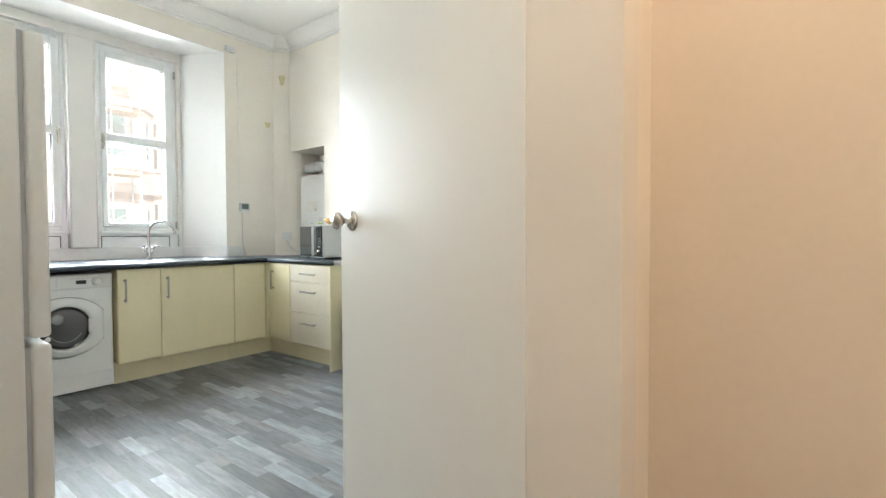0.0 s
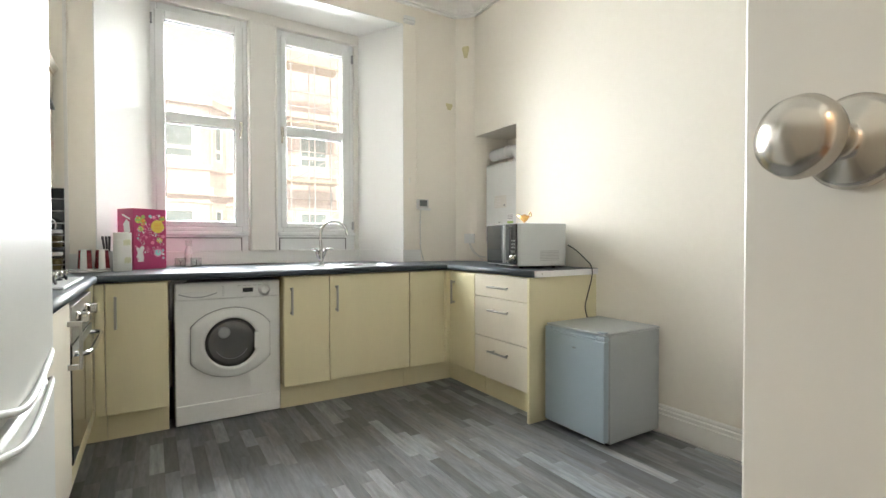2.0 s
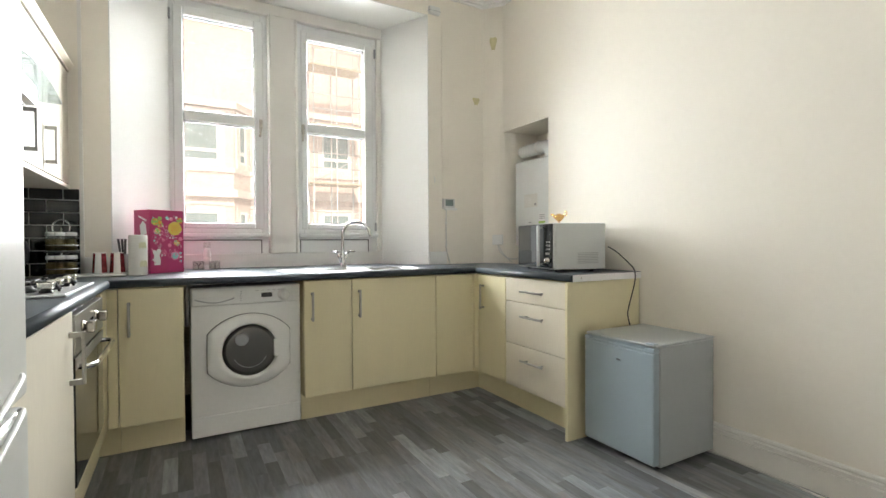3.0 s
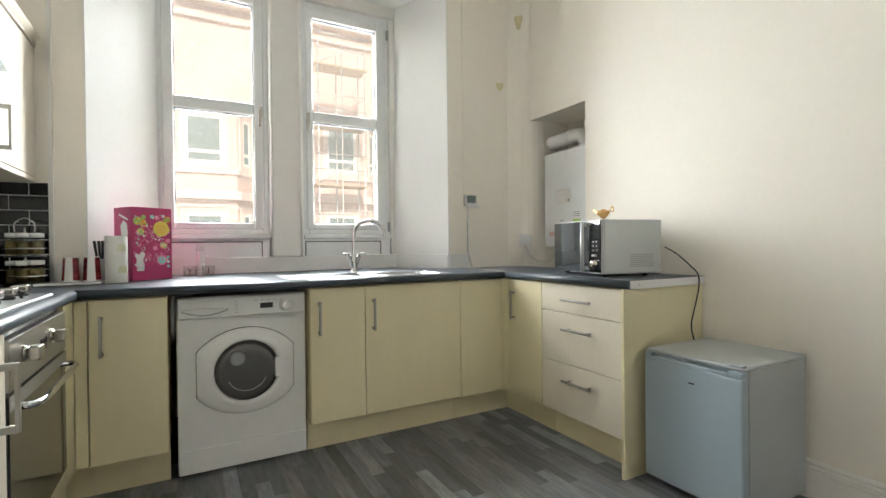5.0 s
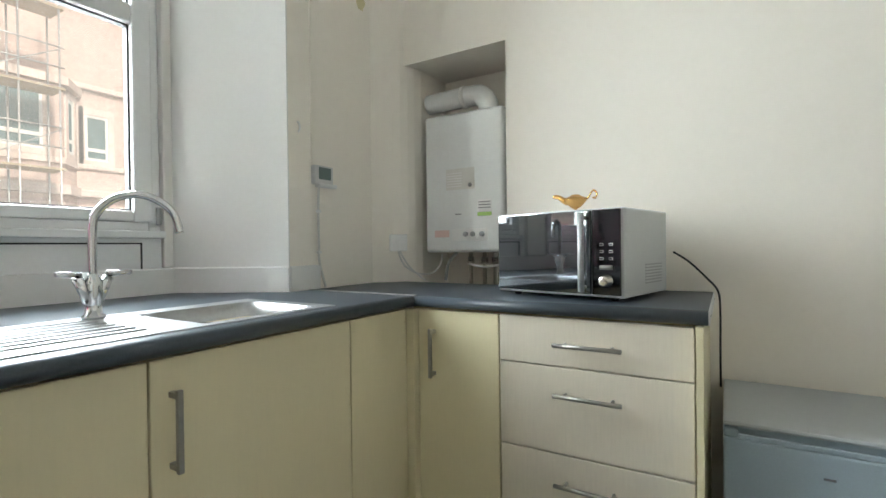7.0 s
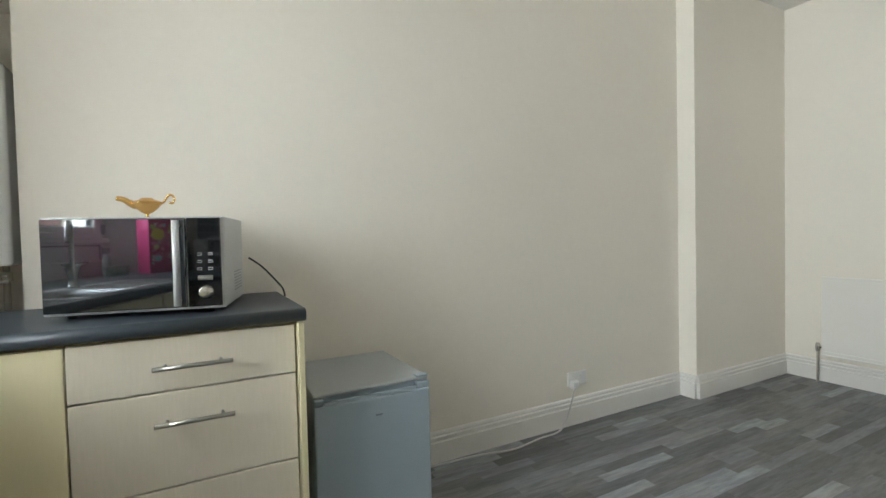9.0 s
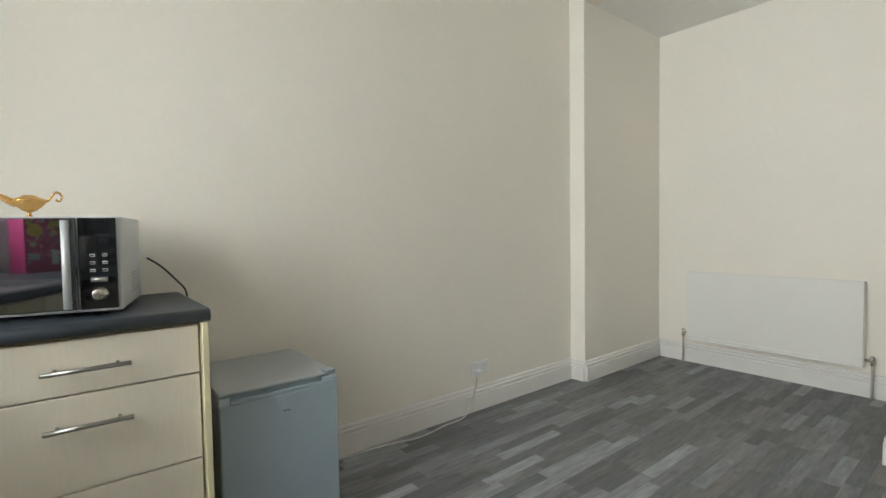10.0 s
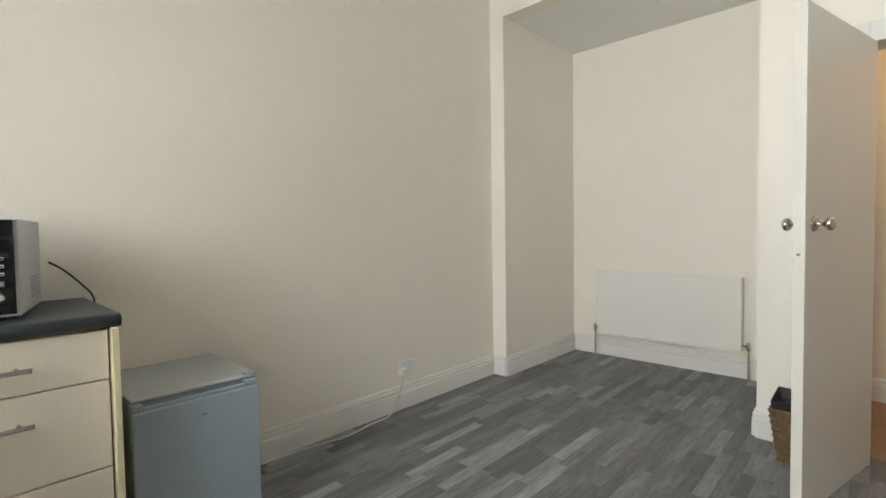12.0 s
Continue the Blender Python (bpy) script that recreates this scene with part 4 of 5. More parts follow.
k = thing("kitchen_roll", "white kitchen paper roll with pale yellow print", "kitchen roll", (0.532, 4.46, WT))
part("roll", lathe(bmesh.new(), [(0.018, 0.0), (0.0455, 0.001), (0.047, 0.006), (0.047, 0.226), (0.0455, 0.232), (0.020, 0.233), (0.018, 0.20)], 36, pose(0.532, 4.46, WT)), M["paper"], k)
for z, a in ((0.155, -75), (0.05, -70)):
    q = bmesh.new()
    for i in range(5):
        aa = radians(a + i * 9)
        c0 = Vector((0.532 + 0.0475 * math.cos(aa), 4.46 + 0.0475 * math.sin(aa), WT + z + 0.006 * (i % 2)))
        box(q, c0.x - 0.005, c0.y - 0.002, c0.z, c0.x + 0.005, c0.y + 0.002, c0.z + 0.03)
    part("printed_fruit", q, mat("pale_yellow_print", (0.76, 0.75, 0.55), 0.9, bump=0) if z > 0.1 else bpy.data.materials["pale_yellow_print"], k)
tr = solid("tray", B(0.225, 4.40, WT + 0.002, 0.478, 4.56, WT + 0.014, bev=0.006), M["ceramic"], "long white ceramic serving tray holding mugs", "tray", at=(0.35, 4.48, WT))
first = thing("mug", "red and white flared mug standing on the tray", "mug", (0.351, 4.49, WT + 0.0145), group="mugs on the tray")
part("cup", lathe(bmesh.new(), [(0.0365, 0), (0.0385, 0.004), (0.031, 0.118), (0.029, 0.118), (0.036, 0.008), (0.002, 0.006)], 28, pose(0.351, 4.49, WT + 0.0145)), M["ceramic"], first)
for a in (-150, -50, 45, 130):
    q = bmesh.new()
    vs = []
    for r_, z_ in ((0.0390, 0.006), (0.0318, 0.114)):
        for d_ in (-24, -12, 0, 12, 24):
            vs.append(q.verts.new((0.351 + r_ * math.cos(radians(a + d_)), 4.49 + r_ * math.sin(radians(a + d_)), WT + 0.0145 + z_)))
    for i in range(4):
        q.faces.new((vs[i], vs[i + 1], vs[i + 6], vs[i + 5]))
    part("red_panel", q, M["red"], first, "deep red patterned panel")
copy_thing(first, pose(0.432, 4.48, WT + 0.0145, 0, 0, 12))
c = thing("utensil_pot", "grey pot holding dark kitchen utensils", "utensil pot", (0.455, 4.60, WT))
part("pot", lathe(bmesh.new(), [(0.028, 0), (0.03, 0.002), (0.032, 0.12), (0.029, 0.12), (0.026, 0.006), (0.002, 0.005)], 20, pose(0.455, 4.60, WT)), M["grey_plastic"], c)
for dx, dy in ((-0.03, 0.0), (-0.012, 0.006), (0.006, -0.004)):
    part("utensil", T([(0.455 + dx * 0.3, 4.60 + dy, WT + 0.03), (0.455 + dx, 4.60 + dy, WT + 0.21)], (0.004, 0.007), 8, 1), M["dark"], c)
b = thing("soap_bottle", "small clear plastic bottle with a white cap", "bottle", (0.905, 4.90, WT))
part("bottle_body", lathe(bmesh.new(), [(0.022, 0), (0.024, 0.003), (0.024, 0.112), (0.016, 0.14), (0.016, 0.146)], 20, pose(0.905, 4.90, WT)), M["plastic"], b)
part("cap", lathe(bmesh.new(), [(0.022, 0.147), (0.022, 0.185), (0.020, 0.188), (0.002, 0.188)], 20, pose(0.905, 4.90, WT)), M["jar"], b, "clear ribbed cap")
part("printed_label", lathe(bmesh.new(), [(0.0245, 0.03), (0.0245, 0.09)], 20, pose(0.905, 4.90, WT)), M["label"], b)


def letters(text, size, m, material, parent, name="lettering", local=True):
    cu = bpy.data.curves.new("text", "FONT")
    cu.body, cu.size, cu.extrude, cu.align_x = text, size, 0.0006, "CENTER"
    tmp = new("text_tmp", cu)
    bpy.context.view_layer.update()
    me = bpy.data.meshes.new_from_object(tmp.evaluated_get(bpy.context.evaluated_depsgraph_get()))
    bpy.data.objects.remove(tmp)
    me.transform(m)
    me.materials.clear()
    me.materials.append(material)
    ob = new(name, me)
    ob.parent = parent
    HOME[ob.name] = HOME[parent.name]
    return ob


for ch, x in (("Y", 0.850), ("I", 0.948)):
    q = thing("letter_glass", "small clear glass holder with a black letter " + ch, "glass holder", (x, 4.835, WT))
    part("glass_cup", lathe(bmesh.new(), [(0.034, 0), (0.036, 0.002), (0.036, 0.062), (0.033, 0.062), (0.033, 0.006), (0.002, 0.005)], 20, pose(x, 4.835, WT)), M["jar"], q)
    letters(ch, 0.055, pose(0, -0.0375, 0.012, 90, 0, 0), M["dark"], q, "letter")

# ---- cooker-corner clutter ----
r = thing("spice_rack", "two-tier chrome spice rack with small glass jars", "spice rack", (0.180, 4.50, WT))
part("base", lathe(bmesh.new(), [(0.08, 0), (0.08, 0.012), (0.075, 0.016), (0.002, 0.017)], 28, pose(0.180, 4.50, WT)), M["dark"], r)
for z in (0.018, 0.145):
    part("hoop", T([(0.180 + 0.077 * math.cos(a * math.pi / 8), 4.50 + 0.077 * math.sin(a * math.pi / 8), WT + z + 0.03) for a in range(17)], 0.003, 6, 2), M["chrome"], r)
part("shelf", lathe(bmesh.new(), [(0.075, 0.135), (0.075, 0.142), (0.002, 0.143)], 28, pose(0.180, 4.50, WT)), M["dark"], r)
part("post", T([(0.180, 4.50, WT + 0.015), (0.180, 4.50, WT + 0.27)], 0.005, 8, 1), M["chrome"], r)
part("loop_handle", T([(0.145, 4.50, WT + 0.25), (0.145, 4.50, WT + 0.29), (0.180, 4.50, WT + 0.315), (0.215, 4.50, WT + 0.29), (0.215, 4.50, WT + 0.25)], 0.004, 8), M["chrome"], r)
for z in (0.018, 0.145):
    for i in range(6):
        a = radians(30 + 60 * i)
        x, y = 0.180 + 0.050 * math.cos(a), 4.50 + 0.050 * math.sin(a)
        j = part("jar", lathe(bmesh.new(), [(0.021, 0), (0.022, 0.002), (0.022, 0.075), (0.018, 0.08)], 14, pose(x, y, WT + z)), M["jar"], r)
        part("contents", lathe(bmesh.new(), [(0.020, 0.002), (0.020, 0.064), (0.002, 0.065)], 12, pose(x, y, WT + z)), M["spice"], j)
        part("lid", lathe(bmesh.new(), [(0.022, 0.081), (0.022, 0.099), (0.020, 0.101), (0.002, 0.101)], 14, pose(x, y, WT + z)), M["plastic"], j, "pale screw lid")
t = thing("toaster", "polished steel toaster with rounded edges", "toaster", (-0.02, 4.16, WT))
part("body", B(-0.11, 4.02, WT + 0.012, 0.07, 4.30, WT + 0.19, bev=0.03, seg=4), M["chrome"], t)
part("base", B(-0.105, 4.03, WT, 0.065, 4.29, WT + 0.02, bev=0.008), M["dark"], t)
for x in (-0.06, 0.0):
    part("slot", B(x, 4.06, WT + 0.188, x + 0.028, 4.26, WT + 0.1915), M["black"], t)
for z in (0.06, 0.10):
    part("knob", lathe(bmesh.new(), [(0.012, 0), (0.011, 0.012), (0.002, 0.013)], 14, pose(0.07, 4.16, WT + z, 0, 90)), M["chrome"], t)
k = thing("kettle", "black electric kettle with a rounded lid", "kettle", (-0.05, 4.47, WT))
part("body", lathe(bmesh.new(), [(0.075, 0.02), (0.078, 0.03), (0.07, 0.12), (0.055, 0.19), (0.04, 0.205), (0.012, 0.212), (0.012, 0.225), (0.002, 0.228)], 28, pose(-0.05, 4.47, WT)), M["dark"], k)
part("base", lathe(bmesh.new(), [(0.08, 0), (0.08, 0.018), (0.002, 0.019)], 28, pose(-0.05, 4.47, WT)), M["dark"], k)
part("handle", T([(0.0, 4.43, WT + 0.185), (0.05, 4.39, WT + 0.19), (0.06, 4.382, WT + 0.11), (0.02, 4.415, WT + 0.05)], 0.010, 8), M["dark"], k)

# ---- boiler in its niche ----
b = thing("boiler", "white wall-hung gas boiler in the niche", "boiler", (3.36, 4.2, 1.06))
QX, QY0, QY1, QZ0, QZ1 = 3.215, 3.985, 4.428, 1.058, 1.755
part("case", B(QX, QY0, QZ0, 3.498, QY1, QZ1, bev=0.018, seg=4), M["white"], b)
part("flue", T([(3.34, 4.12, QZ1 - 0.01), (3.34, 4.12, QZ1 + 0.05), (3.34, 4.15, QZ1 + 0.095), (3.34, 4.21, QZ1 + 0.11), (3.34, 4.485, QZ1 + 0.105)], 0.052, 20, 6), M["white"], b)
part("flue_collar", lathe(bmesh.new(), [(0.06, 0), (0.06, 0.02), (0.055, 0.024)], 24, pose(3.34, 4.12, QZ1)), M["white"], b)
part("flue_band", lathe(bmesh.new(), [(0.056, 0), (0.056, 0.025)], 24, pose(3.34, 4.24, QZ1 + 0.11, -90)), M["plastic"], b)
part("rating_label", B(QX - 0.001, 4.14, 1.37, QX + 0.001, 4.30, 1.475), M["label"], b)
for i in range(6):
    part("printed_line", B(QX - 0.0018, 4.21, 1.385 + i * 0.013, QX - 0.001, 4.295, 1.389 + i * 0.013), M["white_card"], b)
part("gauge", lathe(bmesh.new(), [(0.011, 0), (0.010, 0.003), (0.002, 0.003)], 16, pose(QX, 4.165, 1.39, 0, -90)), M["ink"], b)
part("energy_label", B(QX - 0.001, 4.05, 1.235, QX + 0.001, 4.125, 1.315), M["white_card"], b)
part("energy_band", B(QX - 0.0018, 4.05, 1.235, QX - 0.001, 4.125, 1.253), M["green_card"], b)
for i in range(3):
    part("printed_line", B(QX - 0.0018, 4.055, 1.272 + i * 0.014, QX - 0.001, 4.12, 1.277 + i * 0.014), M["ink"], b)
part("notice", B(QX - 0.001, 4.285, 1.135, QX + 0.001, 4.37, 1.17), mat("pink_notice", (0.70, 0.50, 0.46), 0.6, bump=0), b)
part("control_strip", B(QX - 0.003, 4.07, 1.115, QX + 0.001, 4.27, 1.175, bev=0.0015), M["plastic"], b)
for y in (4.19, 4.15, 4.10):
    part("knob", lathe(bmesh.new(), [(0.013, 0), (0.012, 0.010), (0.002, 0.011)], 16, pose(QX - 0.003, y, 1.148, 0, -90)), M["grey_plastic"], b)
part("printed_mark", B(QX - 0.0012, 4.215, 1.245, QX + 0.001, 4.25, 1.251), M["ink"], b)
for i, y in enumerate((4.04, 4.10, 4.16, 4.24)):
    part("pipe", T([(3.36, y, QZ0), (3.36, y, WT - 0.02)], (0.011, 0.011), 10, 1), M["copper"], b)
    part("valve", lathe(bmesh.new(), [(0.018, 0), (0.018, 0.03), (0.012, 0.035)], 12, pose(3.36, y, QZ0 - 0.06)), M["nickel"], b)
part("hose", T([(3.32, 4.30, QZ0), (3.28, 4.33, 1.0), (3.30, 4.36, WT + 0.005)], 0.008, 8), M["grey_plastic"], b)
part("white_hose", T([(3.30, 4.22, 1.0), (3.27, 4.12, 0.985), (3.30, 4.02, 1.0)], 0.006, 8), M["cable_white"], b)

# sockets, thermostat and cables
ang = math.degrees(math.atan2(-0.14, 0.125))
s = thing("fused_spur", "white plastic fused outlet on the corner strip", "socket", m=pose(3.117, 4.533, 1.11, 0, 0, ang))
part("plate", B(-0.045, -0.03, -0.043, 0.045, -0.001, 0.043, bev=0.004), M["plastic"], s, local=True)
part("switch", B(-0.012, -0.034, -0.012, 0.012, -0.029, 0.012, bev=0.002), M["plastic"], s, local=True)
solid("cable", T([(3.10, 4.52, 1.07), (3.12, 4.50, 1.0), (3.16, 4.45, 0.955), (3.22, 4.40, 0.95), (3.26, 4.37, 0.99), (3.27, 4.36, 1.05)], 0.0045, 8), M["cable_white"], "white flexible cable from outlet to boiler", "cable")
solid("cable", T([(3.105, 4.515, 1.07), (3.125, 4.48, 1.0), (3.15, 4.43, 0.945), (3.17, 4.40, WT + 0.006)], 0.004, 8), M["cable_white"], "white flexible cable from the corner outlet", "cable")
t = thing("thermostat", "small white thermostat with a grey display", "thermostat", (2.69, YN, 1.40))
part("case", B(2.622, YN - 0.03, 1.365, 2.728, YN, 1.448, bev=0.005), M["device"], t)
part("display", B(2.640, YN - 0.0315, 1.388, 2.712, YN - 0.0295, 1.440), M["lcd"], t)
part("cover", B(2.640, YN - 0.033, 1.355, 2.750, YN - 0.004, 1.372, bev=0.003), M["plastic"], t)
solid("cable", T([(2.66, YN - 0.008, 1.36), (2.655, YN - 0.008, 1.25), (2.657, YN - 0.008, 1.10), (2.658, YN - 0.008, 1.03), (2.69, YN - 0.012, WT + 0.004)], 0.005, 8), M["cable_white"], "white cable clipped to the wall", "cable")
for z in (1.25, 1.07):
    solid("cable_clip", B(2.647, YN - 0.017, z - 0.006, 2.666, YN, z + 0.006, bev=0.003), M["plastic"], "small white plastic cable clip", "clip", group="clips on the thermostat cable")
solid("cable_trunking", B(2.622, YN - 0.007, 1.452, 2.636, YN, 2.90, bev=0.002), M["wall"], "thin painted cable cover running up the wall", "trunking")
a = thing("alarm_sensor", "small white sensor box above the window corner", "sensor", (2.55, YN, 2.94))
part("case", B(2.50, YN - 0.035, 2.925, 2.60, YN, 2.985, bev=0.008), M["plastic"], a)
part("seam", B(2.499, YN - 0.036, 2.948, 2.601, YN - 0.002, 2.950), M["grey_plastic"], a)
for (px, py), rot_, z, w_, h_ in (((3.092, 4.5606), ang, 2.78, 0.035, 0.10), ((2.96, YN), 0, 2.29, 0.04, 0.055)):
    pts = [(w_ * (0.75 + 0.25 * math.sin(3 * a_)) * math.cos(a_), z + h_ * (0.75 + 0.25 * math.cos(2 * a_)) * math.sin(a_)) for a_ in (2 * math.pi * i / 28 for i in range(28))]
    q = prism(bmesh.new(), pts, -0.0015, 0.004, "y")
    q.transform(pose(px, py, 0, 0, 0, rot_))
    structure("trim", q, M["stain"], "yellowish filler patch on the painted wall", "patch")
solid("wall_hook", T([(2.55, YN - 0.002, 1.62), (2.55, YN - 0.012, 1.61), (2.55, YN - 0.016, 1.59), (2.55, YN - 0.006, 1.575)], 0.004, 8), M["plastic"], "small white painted wall hook", "hook")

# ---- microwave with the gold lamp ----
m = thing("microwave", "silver microwave with a mirrored black glass front", "microwave", m=pose(2.7765, 3.8155, WT, 0, 0, -103.5))
part("case", B(0, 0.012, 0.014, 0.473, 0.352, 0.292, bev=0.006), M["mw"], m, local=True)
part("front_frame", B(0.0, 0.0, 0.014, 0.473, 0.012, 0.292, bev=0.004), M["mw"], m, local=True)
d = part("door", B(0.004, -0.010, 0.022, 0.368, 0.0, 0.288, bev=0.003), mat("mirror_black_glass", (0.20, 0.215, 0.23), 0.03, 0.95, var=0.01, bump=0, rvar=0.005), m, "mirrored black glass door", local=True)
part("handle", T([(0.350, -0.038, 0.030), (0.350, -0.038, 0.280)], 0.010, 14, 1), M["mw"], d, "vertical brushed steel handle", local=True)
for z in (0.045, 0.265):
    part("handle_stud", T([(0.350, -0.038, z), (0.350, -0.008, z)], 0.006, 10, 1), M["steel"], d, local=True)
part("control_panel", B(0.372, -0.008, 0.022, 0.464, 0.0, 0.288, bev=0.002), M["blackglass"], m, local=True)
for r_ in range(3):
    for c_ in range(2):
        x, z = 0.405 + c_ * 0.03, 0.135 + r_ * 0.022
        part("button", T([(x - 0.006, -0.0085, z), (x + 0.006, -0.0085, z)], 0.0042, 8, 1), M["plastic"], m, "pale ringed push button", local=True)
        part("button_face", B(x - 0.0055, -0.0135, z - 0.0022, x + 0.0055, -0.0122, z + 0.0022), M["dark"], m, local=True)
part("wide_button", T([(0.400, -0.0095, 0.108), (0.440, -0.0095, 0.108)], 0.007, 8, 1), M["steel"], m, local=True)
part("dial", lathe(bmesh.new(), [(0.022, 0), (0.022, 0.004), (0.018, 0.006), (0.017, 0.022), (0.014, 0.024), (0.002, 0.024)], 28, pose(0.420, -0.008, 0.066, 90)), M["nickel"], m, local=True)
for x in (0.05, 0.42):
    for y in (0.05, 0.29):
        part("foot", lathe(bmesh.new(), [(0.012, 0), (0.016, 0.016)], 12, pose(x, y, 0)), M["dark"], m, local=True)
for i in range(7):
    part("vent_slot", B(0.4725, 0.16, 0.05 + i * 0.010, 0.4745, 0.30, 0.054 + i * 0.010), M["grey_plastic"], m, local=True)
solid("power_cable", T([(3.003, 3.252, 1.06), (3.03, 3.205, 1.025), (3.06, 3.15, 0.965), (3.075, 3.118, 0.92), (3.07, 3.112, 0.85), (3.03, 3.112, 0.74), (3.01, 3.112, 0.67), (3.03, 3.112, 0.60)], 0.0035, 8), M["cable_black"], "black mains cable hanging from the microwave", "cable")
L0 = WT + 0.292
o = thing("ornamental_lamp", "small gold genie oil lamp standing on the microwave", "ornament", m=pose(2.905, 3.566, L0, 0, 0, -95) @ Matrix.Diagonal((0.86, 0.86, 1.14, 1)))
part("body", lathe(bmesh.new(), [(0.018, 0), (0.019, 0.003), (0.009, 0.006), (0.005, 0.012), (0.006, 0.016), (0.020, 0.021), (0.037, 0.032), (0.049, 0.044), (0.050, 0.048), (0.046, 0.052), (0.030, 0.056), (0.022, 0.059), (0.018, 0.062), (0.002, 0.063)], 28, Matrix.Diagonal((1, 0.7, 1, 1))), M["gold"], o, local=True)
part("spout", T([(-0.036, 0, 0.040), (-0.055, 0, 0.047), (-0.075, 0, 0.057), (-0.098, 0, 0.060)], (0.012, 0.006), 10), M["gold"], o, local=True)
part("handle", T([(0.036, 0, 0.042), (0.055, 0, 0.050), (0.068, 0, 0.066), (0.080, 0, 0.072), (0.092, 0, 0.062), (0.086, 0, 0.048), (0.074, 0, 0.050)], 0.0032, 8), M["gold"], o, local=True)
part("rim", T([(0.050 * math.cos(a_ * math.pi / 8), 0.035 * math.sin(a_ * math.pi / 8), 0.048) for a_ in range(17)], 0.002, 6, 1), M["gold"], o, local=True)

# ---- small fridge ----
f = thing("mini_fridge", "small silver-grey fridge standing on the floor", "fridge", (2.9, 2.89, 0))
gx, gy0, gy1, gz = 2.655, 2.675, 3.104, 0.604
part("body", B(gx + 0.05, gy0 + 0.002, 0.02, 3.125, gy1 - 0.002, 0.5885, bev=0.004), M["silver_side"], f)
part("top", B(gx + 0.012, gy0, 0.590, 3.13, gy1, gz, bev=0.006), M["silver_side"], f)
d = part("door", B(gx, gy0, 0.035, gx + 0.042, gy1, 0.563, bev=0.008, seg=3), M["silver"], f)
bm = bmesh.new()
box(bm, gx, gy0, 0.563, gx + 0.042, gy0 + 0.055, 0.5885, bev=0.006)
box(bm, gx, gy1 - 0.035, 0.563, gx + 0.042, gy1, 0.5885, bev=0.006)
box(bm, gx + 0.026, gy0 + 0.055, 0.563, gx + 0.042, gy1 - 0.035, 0.5885)
box(bm, gx, gy0 + 0.055, 0.563, gx + 0.008, gy1 - 0.035, 0.577, bev=0.003)
part("grip", bm, M["silver"], d, "recessed grip along the door top")
part("badge", B(gx - 0.001, 2.865, 0.496, gx + 0.001, 2.89, 0.502), M["chrome"], d)
part("gasket", B(gx + 0.042, gy0 + 0.006, 0.04, gx + 0.05, gy1 - 0.006, 0.582), M["grey_plastic"], f)
part("hinge", B(gx + 0.005, gy0 + 0.004, 0.604, gx + 0.04, gy0 + 0.05, 0.612, bev=0.003), M["silver"], f)
for x in (gx + 0.08, 3.08):
    for y in (gy0 + 0.04, gy1 - 0.04):
        part("foot", lathe(bmesh.new(), [(0.015, 0), (0.015, 0.022)], 10, pose(x, y, 0)), M["dark"], f)

# ---- double socket, plug and cable ----
s = thing("double_socket", "white double wall socket above the skirting", "socket", (XE, 1.455, 0.215))
part("plate", B(XE - 0.010, 1.383, 0.224, XE, 1.529, 0.307, bev=0.004), M["plastic"], s)
for y in (1.43, 1.485):
    part("rocker", B(XE - 0.014, y - 0.008, 0.279, XE - 0.009, y + 0.008, 0.294, bev=0.002), M["plastic"], s)
solid("plug", B(XE - 0.045, 1.475, 0.218, XE - 0.0105, 1.522, 0.264, bev=0.008), M["plastic"], "white three-pin plug in the socket", "plug")
solid("cable", T([(XE - 0.03, 1.50, 0.220), (XE - 0.03, 1.52, 0.15), (XE - 0.045, 1.58, 0.05), (XE - 0.06, 1.66, 0.006), (XE - 0.07, 1.80, 0.006), (XE - 0.10, 2.0, 0.006), (XE - 0.06, 2.2, 0.006), (XE - 0.045, 2.4, 0.006), (XE - 0.035, 2.6, 0.006), (XE - 0.05, 2.75, 0.006)], 0.005, 8), M["cable_white"], "white mains cable lying along the skirting", "cable")

# ---- radiator ----
r = thing("radiator", "white flat-fronted panel radiator on the recess wall", "radiator", (2.2, -0.57, 0.2))
rx0, rx1, rz0, rz1, ry = 1.636, 2.752, 0.212, 0.772, -0.515
part("front_panel", B(rx0, ry - 0.012, rz0, rx1, ry, rz1, bev=0.006, seg=3), M["radiator"], r)
for z in (rz0 + 0.022, rz1 - 0.028):
    part("pressed_seam", B(rx0 + 0.012, ry, z, rx1 - 0.012, ry + 0.0035, z + 0.005, bev=0.0012), M["radiator"], r)
part("bottom_rail", B(rx0 + 0.002, ry - 0.012, rz0 - 0.006, rx1 - 0.002, ry + 0.006, rz0 + 0.004, bev=0.002), M["radiator"], r)
part("top_grille", B(rx0 + 0.004, ry - 0.07, rz1 - 0.02, rx1 - 0.004, ry - 0.012, rz1 - 0.008), M["radiator"], r)
part("back_panel", B(rx0 + 0.02, ry - 0.07, rz0 + 0.02, rx1 - 0.02, ry - 0.058, rz1 - 0.03), M["radiator"], r)
for x in (rx0, rx1 - 0.004):
    part("side_cover", B(x, ry - 0.07, rz0 + 0.02, x + 0.004, ry - 0.012, rz1 - 0.005), M["radiator"], r)
for x in (rx0 + 0.15, rx1 - 0.15):
    part("bracket", B(x, -0.613, rz0 + 0.05, x + 0.03, ry - 0.068, rz1 - 0.08), M["radiator"], r)
